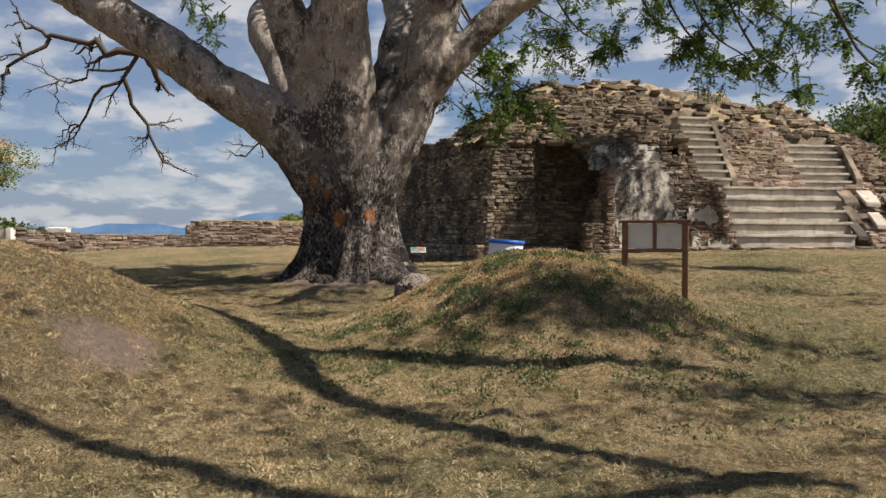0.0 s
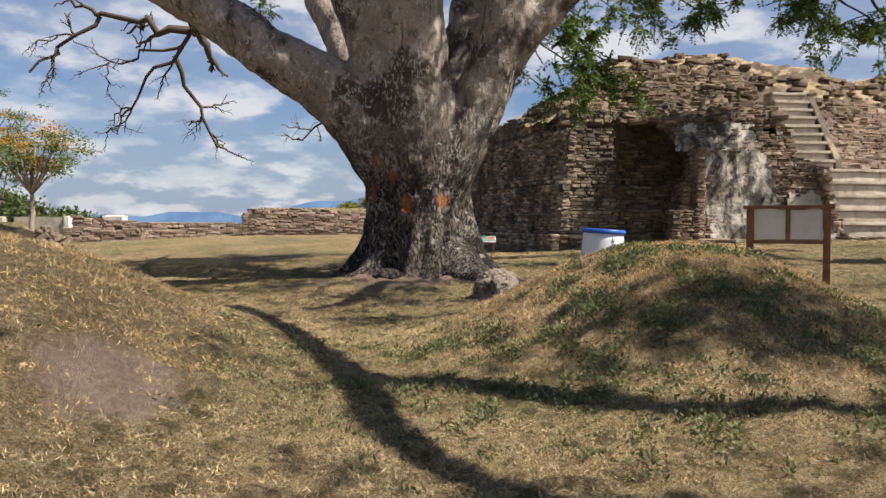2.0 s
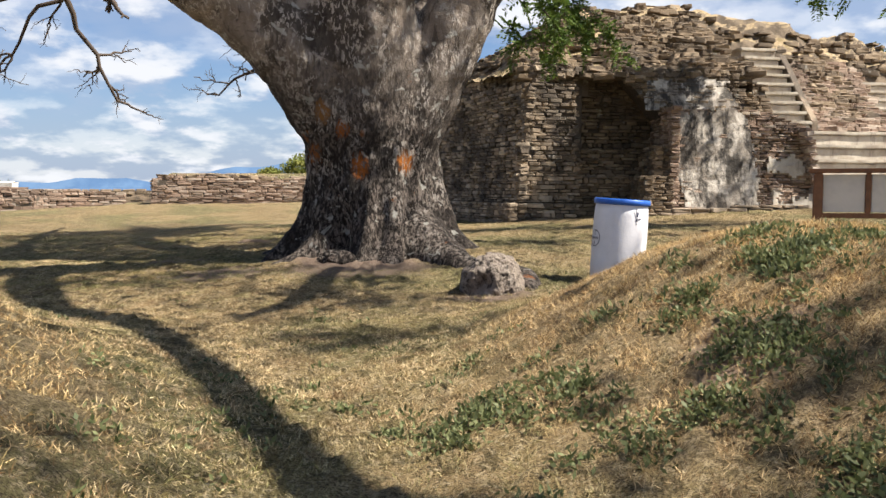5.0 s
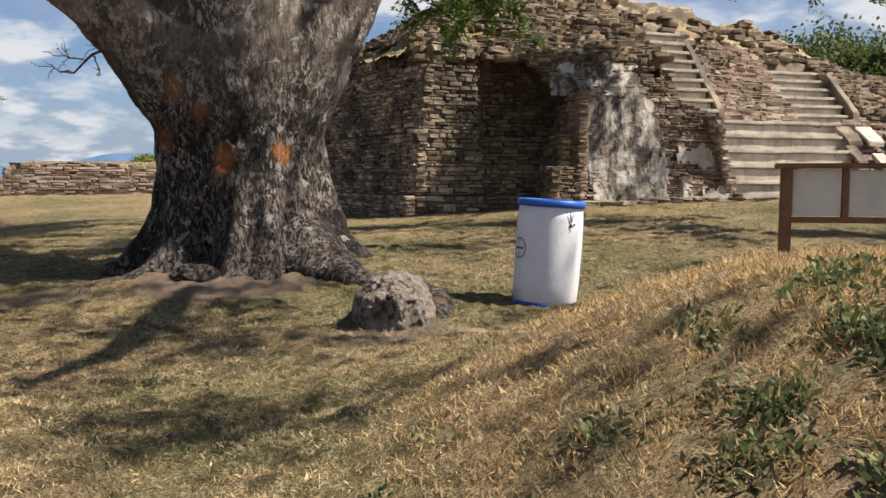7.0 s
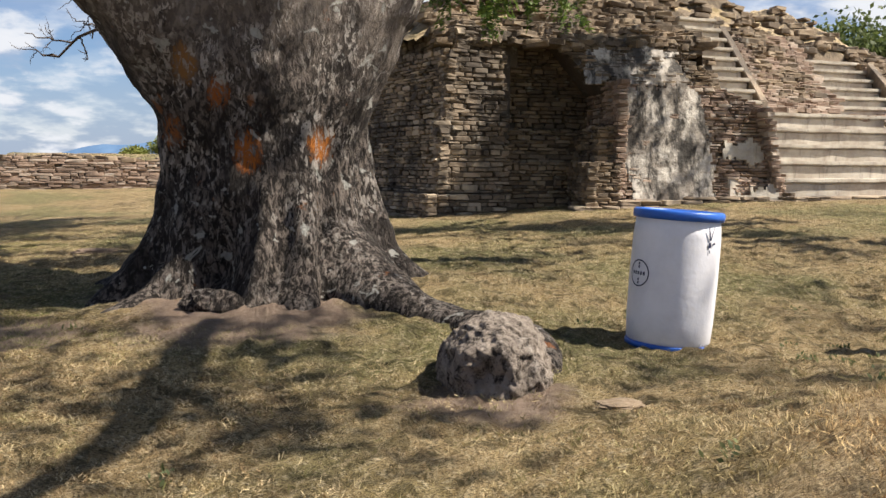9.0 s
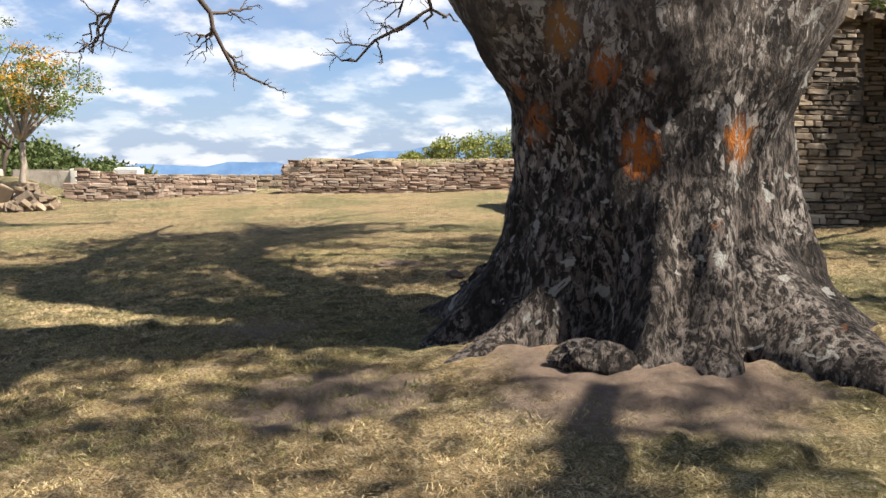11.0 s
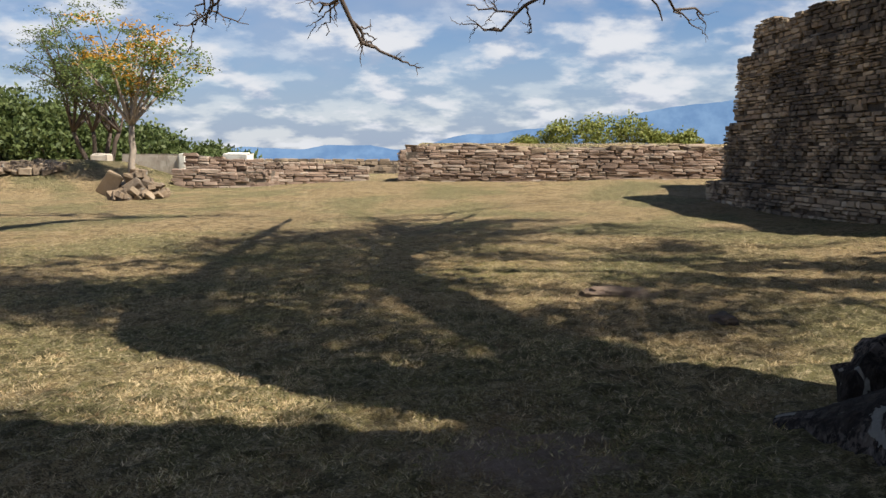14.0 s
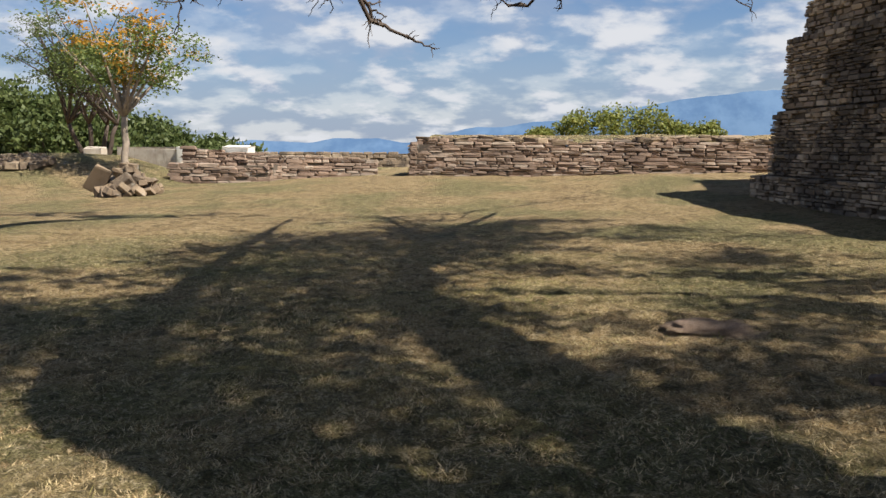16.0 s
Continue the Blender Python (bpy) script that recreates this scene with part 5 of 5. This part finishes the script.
def build_label_sign():
    s = tagged(new("label_sign"), "small pale slanted information panel on short posts", "sign")
    s.matrix_world = pose(-0.74, 24.6, float(ground_z(-0.74, 24.6)), 0, 0, 2)
    bm = box_bm(-0.22, 0.22, -0.14, 0.14, -0.012, 0.012, 0.004)
    bmesh.ops.transform(bm, matrix=pose(0, 0, 0.44, 35, 0, 0), verts=bm.verts[:])
    panel = part("panel", bm, PANEL, s, "grey-white panel edge")
    bm = box_bm(-0.205, 0.205, -0.10, 0.13, 0.008, 0.016, 0.001)
    bmesh.ops.transform(bm, matrix=pose(0, 0, 0.44, 35, 0, 0), verts=bm.verts[:])
    part("printed_sheet", bm, SHEET, panel, "faded green printed sheet")
    bm = box_bm(0.0, 0.15, -0.02, 0.08, 0.012, 0.02, 0.001)
    bmesh.ops.transform(bm, matrix=pose(0, 0, 0.44, 35, 0, 0), verts=bm.verts[:])
    part("printed_patch", bm, RED, panel, "red printed patch")
    part("post", box_bm(-0.17, -0.14, -0.02, 0.02, -0.2, 0.43, 0.003), WOOD, s)
    part("post", box_bm(0.14, 0.17, -0.02, 0.02, -0.2, 0.43, 0.003), WOOD, s)


build_label_sign()

# ---- far things ----


def build_sapling(name, x, y, height, spread_r, fork, mat, leaf, seed, label, stems=1, clumps=150, gold_from=9.0):
    r = np.random.default_rng(seed)
    z0 = float(ground_z(x, y)) - 0.1
    tree = tagged(new(name), label, "tree")
    tree.location = (x, y, z0)
    tips = []
    for s in range(stems):
        lean = r.normal(size=2) * (0.0 if stems == 1 else 0.55)
        top = np.array([lean[0], lean[1], fork])
        base = np.array([lean[0] * 0.2, lean[1] * 0.2, 0.0])
        line = [base + (top - base) * t + r.normal(size=3) * 0.03 for t in np.linspace(0, 1, 6)]
        v, f = tube(line, list(np.linspace(0.14, 0.10, 6)), 8)
        under(new("trunk", mesh_of("trunk", v, f, mat, True)), tree)
        for k in range(13 if stems == 1 else 7):
            w = r.uniform(0, 2 * math.pi)
            up = r.uniform(0.42, 1.0)
            reach = spread_r * math.sqrt(max(0.12, 1.15 - up))
            e = np.array([reach * math.cos(w), reach * math.sin(w), fork + (height - fork) * up])
            m = (top + e) / 2 + np.array([0, 0, 0.1 * height * (1 - up)]) * 0.5
            q = spline([tuple(top), tuple(m), tuple(e)], 4)
            v, f = tube(q, list(np.linspace(0.075, 0.015, len(q))), 6)
            under(new("branch", mesh_of("branch", v, f, mat, True)), tree)
            for t in np.linspace(0.5, 1.0, 6):
                tips.append(q[int(t * (len(q) - 1))] + r.normal(size=3) * spread_r * 0.12)
    tips = np.array(tips)
    pick = tips[r.integers(0, len(tips), clumps)] + r.normal(size=(clumps, 3)) * np.array([0.32, 0.32, 0.12])
    golden = (pick[:, 2] > fork + gold_from * (height - fork)) & (np.hypot(pick[:, 0], pick[:, 1]) < 0.55 * spread_r) & (r.random(clumps) < 0.55)
    for chosen, look_of, label in ((pick[~golden], leaf, ""), (pick[golden], LEAF_YELLOW, "golden yellow leaves")):
        if len(chosen) == 0:
            continue
        many = np.repeat(chosen, 46, 0) + r.normal(size=(len(chosen) * 46, 3)) * np.array([0.26, 0.26, 0.09])
        cards_object("crown", leaf_cards(many, unit(r.normal(size=many.shape) * np.array([1, 1, 0.5]) + np.array([0, 0, -0.2])), 0.15, 0.065, r), look_of, tree, label)


build_sapling("sapling", -22.3, 39.3, 6.0, 3.1, 2.3, TRUNK2, LEAF_GOLD, 4, "slender pale tree with green and golden leaves", 1, 150, 0.5)
build_sapling("tree", -32.0, 50.5, 9.2, 4.4, 2.6, TWIG, LEAF_DARK, 8, "many-stemmed green tree behind the low bank", 4, 260)


def leafy_mass(name, spots, leaf, seed, label, category, size=0.3, per=90, kind=""):
    """Clumps of small leaves on short stems, with gaps and an uneven outline."""
    r = np.random.default_rng(seed)
    ob = tagged(new(name), label, category, kind=kind)
    cards = []
    for x, y, z, rad, hgt in spots:
        for k in range(3):
            e = (x + r.normal() * rad * 0.4, y + r.normal() * rad * 0.4, z + hgt * r.uniform(0.45, 0.7))
            v, f = tube([(x, y, z - 2.0), ((x + e[0]) / 2, (y + e[1]) / 2, z + hgt * 0.3), e], [0.04 * rad, 0.03 * rad, 0.012 * rad], 5)
            under(new("stem", mesh_of("stem", v, f, TWIG)), ob)
        nc = 60
        clumps = unit(r.normal(size=(nc, 3))) * r.uniform(0.45, 1.0, (nc, 1)) * np.array([rad, rad, hgt * 0.5]) + np.array([x, y, z + hgt * 0.5])
        many = np.repeat(clumps, per, 0) + r.normal(size=(nc * per, 3)) * np.array([rad, rad, hgt * 0.5]) * 0.15
        cards.append(leaf_cards(many, unit(r.normal(size=many.shape)), size, size * 0.55, r))
    cards_object("leaves", np.vstack(cards), leaf, ob)
    return ob


def build_far_green():
    r = random.Random(3)
    for k in range(15):
        t = k / 14
        x, y = -67 + 24 * t + r.uniform(-1, 1), 69 + 13 * t + r.uniform(-3, 3)
        h = 10.2 - 6.6 * t + r.uniform(-0.8, 0.8)
        leafy_mass("tree", [(x, y, -1.5, 4.2, h)], LEAF_DARK, 200 + k, "dense dark green tree in the wood below the plateau", "tree", 0.5, 90)
    for k, (x, h, rad) in enumerate(((-11.6, 1.0, 0.8), (-9.6, 1.9, 1.3), (-7.4, 2.3, 1.4), (-5.3, 2.2, 1.3), (-3.8, 1.4, 0.9), (-2.2, 1.3, 0.9))):
        leafy_mass("bush", [(x, 63.5 + 0.25 * (x + 10), 1.9, rad, h)], LEAF_BUSH, 300 + k, "yellow-green bush behind the low wall", "bush", 0.22, 24)
    for k, (x, y, z, rad, h) in enumerate(((22.0, 42.0, 3.8, 3.2, 4.8), (27.0, 44.0, 3.4, 3.5, 5.2), (17.5, 33.0, 4.2, 1.2, 1.6))):
        leafy_mass("tree", [(x, y, z, rad, h)], LEAF_DARK, 330 + k, "green tree rising behind the ruin", "tree", 0.25, 110)


build_far_green()


def build_far_stones():
    r = random.Random(9)
    pile = tagged(new("rubble_pile"), "heap of broken grey stones on dry grass", "rubble")
    for k in range(70):
        a, d = r.uniform(0, 6.28), r.random() ** 0.6 * 1.0
        x, y = -19.35 + d * math.cos(a) * 0.85, 35.3 + d * math.sin(a) * 0.8
        ob = under(new("stone", STONES[RUBBLE.name][k % 8]), pile)
        z = float(ground_z(x, y)) + (1 - d) * 0.85 * r.random() + 0.08
        ob.matrix_basis = Matrix.LocRotScale((x, y, z), Euler((r.uniform(-0.7, 0.7), r.uniform(-0.7, 0.7), r.uniform(0, 6))), (r.uniform(0.2, 0.55), r.uniform(0.2, 0.4), r.uniform(0.1, 0.24)))
    ob = under(new("slab", STONES[RUBBLE.name][2]), pile)
    ob.matrix_basis = Matrix.LocRotScale((-20.05, 34.9, 0.85), Euler((0.35, 0.55, 0.5)), (0.5, 0.14, 0.75))
    pale = tagged(new("low_parapet"), "low pale plastered wall on the grassy bank", "wall")
    part("wall", box_bm(-26.1, -23.2, 44.0, 44.4, 0.6, 1.72, 0.04, 0.04, 3), STEP, pale)
    part("wall", box_bm(-27.0, -26.2, 43.2, 43.6, 0.6, 1.74, 0.04, 0.04, 4), STEP, pale)
    part("pier", box_bm(-23.3, -23.0, 43.9, 44.4, 0.6, 1.78, 0.03, 0.03, 5), WHITE, pale)
    pale = tagged(new("white_block"), "faded white plastered block on the ruined wall", "stone block")
    part("block", box_bm(-20.5, -19.4, 42.5, 43.0, 0.9, 1.8, 0.06, 0.06, 5), WHITE, pale)
    pale = tagged(new("white_block"), "small faded white stone marker", "stone block")
    part("block", box_bm(-19.2, -18.6, 50.6, 51.0, 0.3, 1.05, 0.05, 0.04, 6), WHITE, pale)
    bank = tagged(new("stone_bank"), "dark rubble showing through the dry grassy bank", "rubble")
    poses = []
    for k in range(90):
        x, y = r.uniform(-29.5, -25.2), r.uniform(38.3, 39.4)
        poses.append(Matrix.LocRotScale((x, y, float(ground_z(x, y)) + 0.02), Euler((r.uniform(-0.3, 0.3), r.uniform(-0.3, 0.3), r.uniform(0, 3))), (r.uniform(0.2, 0.5), r.uniform(0.2, 0.4), r.uniform(0.1, 0.25))))
    lay_stones(bank, RUBBLE, poses, (-26, 36, 1), 90)
    top = tagged(new("wall_cap"), "loose stones and dry turf along the low wall", "rubble", kind="structure")
    poses = []
    for k in range(130):
        s = r.random()
        x, y = -12.6 + 15 * s, 41.7 + 1.9 * s + r.uniform(0, 0.9)
        poses.append(Matrix.LocRotScale((x, y, 1.95 + 0.08 * math.sin(13.5 * s) + r.uniform(-0.03, 0.06)), Euler((r.uniform(-0.15, 0.15), r.uniform(-0.15, 0.15), r.uniform(-0.4, 0.6))), (r.uniform(0.25, 0.8), r.uniform(0.3, 0.5), r.uniform(0.08, 0.18))))
    lay_stones(top, RUBBLE, poses, (-6, 41, 2), 130)
    v, f = [], []
    for i in range(41):
        s = i / 40
        for j in range(7):
            w = j / 6
            x, y = -12.8 + 16 * s - 0.15 * w, 41.75 + 2.0 * s + 3.6 * w
            v.append((x, y, 1.9 + 0.3 * math.sin(min(w * 1.8, 1.57)) + 0.1 * noise.noise(Vector((x, y, 0)))))
    for i in range(40):
        for j in range(6):
            o = i * 7 + j
            f.append((o, o + 7, o + 8, o + 1))
    under(new("turf", mesh_of("turf", v, f, GROUND, True)), top)


build_far_stones()

# ---- grass ----
LINE = [(0.0, -1.0), (-0.8, 3.0), (-1.2, 6.0), (-1.6, 9.0), (-3.3, 12.0), (-5.0, 15.5), (-6.5, 19.0), (-8.0, 24.0)]


def near_line(x, y):
    best = np.full(x.shape, 1e9)
    for (ax, ay), (bx, by) in zip(LINE[:-1], LINE[1:]):
        t = np.clip(((x - ax) * (bx - ax) + (y - ay) * (by - ay)) / ((bx - ax) ** 2 + (by - ay) ** 2), 0, 1)
        best = np.minimum(best, np.hypot(x - ax - t * (bx - ax), y - ay - t * (by - ay)))
    return best


def build_grass():
    r = np.random.default_rng(21)
    x, y = r.uniform(-13, 9, 5000000), r.uniform(1.5, 27, 5000000)
    d = near_line(x, y)
    right = np.exp(-((x - 1.1) / 1.9) ** 2 - ((y - 9.0) / 2.0) ** 2)
    keep = r.random(len(x)) < np.maximum(np.exp(-(d / 2.2) ** 2) * 0.7, 0.75 * right) + 0.04
    tuft = np.sin(7.1 * x + 2.0 * np.sin(5.3 * y)) * np.sin(6.3 * y + 1.7 * np.sin(4.9 * x)) + 0.6 * np.sin(17 * x + 3 * y) * np.sin(15 * y - 4 * x)
    keep &= r.random(len(x)) < 0.25 + 0.75 * soft(-0.5, 0.5, tuft)
    keep &= np.hypot(x + 2.55, y - 6.3) > 0.4 + 0.14 * r.random(len(x))
    keep &= np.hypot(x + 1.9, y - 16.2) > 1.7
    x, y = x[keep], y[keep]
    z = ground_z(x, y)
    ang = r.uniform(0, 2 * math.pi, len(x))
    lift = r.uniform(0.05, 1.3, len(x)) ** 1.5 + 0.5 * np.exp(-((x - 1.1) / 1.9) ** 2 - ((y - 9.0) / 2.0) ** 2)
    dirs = unit(np.stack([np.cos(ang), np.sin(ang), lift], -1))
    pts = np.stack([x, y, z - 0.006], -1)
    green = (np.sin(0.9 * x + 1.3 * np.sin(0.7 * y)) + np.sin(0.8 * y + 2) + r.normal(size=len(x)) * 0.9) > 1.25
    for name, pick, mat, ln, label in (("dry_grass", ~green, STRAW, 0.038, "short dry straw-coloured grass blades"), ("green_grass", green, STRAW_GREEN, 0.045, "short patchy green grass blades")):
        v = leaf_cards(pts[pick], dirs[pick], ln, 0.0026, r)
        ob = new(name, quads_mesh(name, v, np.arange(len(v)).reshape(-1, 4), mat))
        tagged(ob, label, "grass", kind="stuff")
    # longer tufts on the mounds
    c = np.stack([np.concatenate([r.normal(1.0, 1.2, 4200), r.normal(-4.0, 1.3, 2200), r.uniform(-9, 5, 900)]), np.concatenate([r.normal(9.0, 1.4, 4200), r.normal(7.2, 1.6, 2200), r.uniform(3, 20, 900)])], -1)
    c = c[(np.hypot(c[:, 0] + 1.9, c[:, 1] - 16.2) > 2.0) & (np.abs(c[:, 0] + 1.0) + np.abs(c[:, 1] - 5) * 0.1 > 0.3)]
    q = np.repeat(c, 16, 0) + r.normal(size=(len(c) * 16, 2)) * 0.03
    p = np.stack([q[:, 0], q[:, 1], ground_z(q[:, 0], q[:, 1]) - 0.005], -1)
    v = leaf_cards(p, unit(r.normal(size=p.shape) * 0.7 + np.array([0, 0, 0.45])), 0.046, 0.003, r)
    tagged(new("grass_tufts", quads_mesh("grass_tufts", v, np.arange(len(v)).reshape(-1, 4), STRAW)), "longer dry grass tufts on the mounds", "grass", kind="stuff")
    # short tufts over the wider lawn
    c = np.stack([r.uniform(-15, 17, 60000), 2.0 + 25 * r.random(60000) ** 1.2], -1)
    c = c[(np.hypot(c[:, 0] + 1.9, c[:, 1] - 16.2) > 1.9) & (np.hypot(c[:, 0] + 2.55, c[:, 1] - 6.3) > 0.5)]
    q = np.repeat(c, 7, 0) + r.normal(size=(len(c) * 7, 2)) * 0.03
    p = np.stack([q[:, 0], q[:, 1], ground_z(q[:, 0], q[:, 1]) - 0.006], -1)
    v = leaf_cards(p, unit(r.normal(size=p.shape) * 0.9 + np.array([0, 0, 0.35])), 0.044, 0.0042, r)
    pick = np.repeat(r.random(len(c)) < 0.2, 7)
    for name, which, mat, label in (("lawn_tufts", ~pick, STRAW, "short dry tufts over the lawn"), ("green_tufts", pick, STRAW_GREEN, "short green tufts over the lawn")):
        w = v.reshape(-1, 4, 3)[which].reshape(-1, 3)
        tagged(new(name, quads_mesh(name, w, np.arange(len(w)).reshape(-1, 4), mat)), label, "grass", kind="stuff")
    # broad-leaved weeds on the mounds and lawn
    spots = []
    for _ in range(6500):
        cx, cy = r.normal(0.6, 1.2), r.normal(8.4, 1.2)
        if noise.noise(Vector((cx, cy, 0)) * 2.2) * 0.6 + 0.7 * noise.noise(Vector((cx, cy, 4)) * 7) > 0.13 + 0.3 * max(0.0, cy - 8.6):
            spots.append((cx, cy))
    for _ in range(260):
        cx, cy = r.uniform(-6, 3), r.uniform(2.5, 15)
        if noise.noise(Vector((cx, cy, 7)) * 0.9) > 0.22:
            spots.append((cx, cy))
    s = np.array(spots)
    s = np.repeat(s, 13, 0) + r.normal(size=(len(s) * 13, 2)) * 0.04
    p = np.stack([s[:, 0], s[:, 1], ground_z(s[:, 0], s[:, 1]) + r.uniform(0.0, 0.03, len(s))], -1)
    dd = unit(r.normal(size=p.shape) + np.array([0, 0, 0.5]))
    v = leaf_cards(p, dd, 0.038, 0.016, r)
    tagged(new("weeds", quads_mesh("weeds", v, np.arange(len(v)).reshape(-1, 4), WEED)), "low broad-leaved green weeds in the grass", "weeds", kind="stuff")


build_grass()
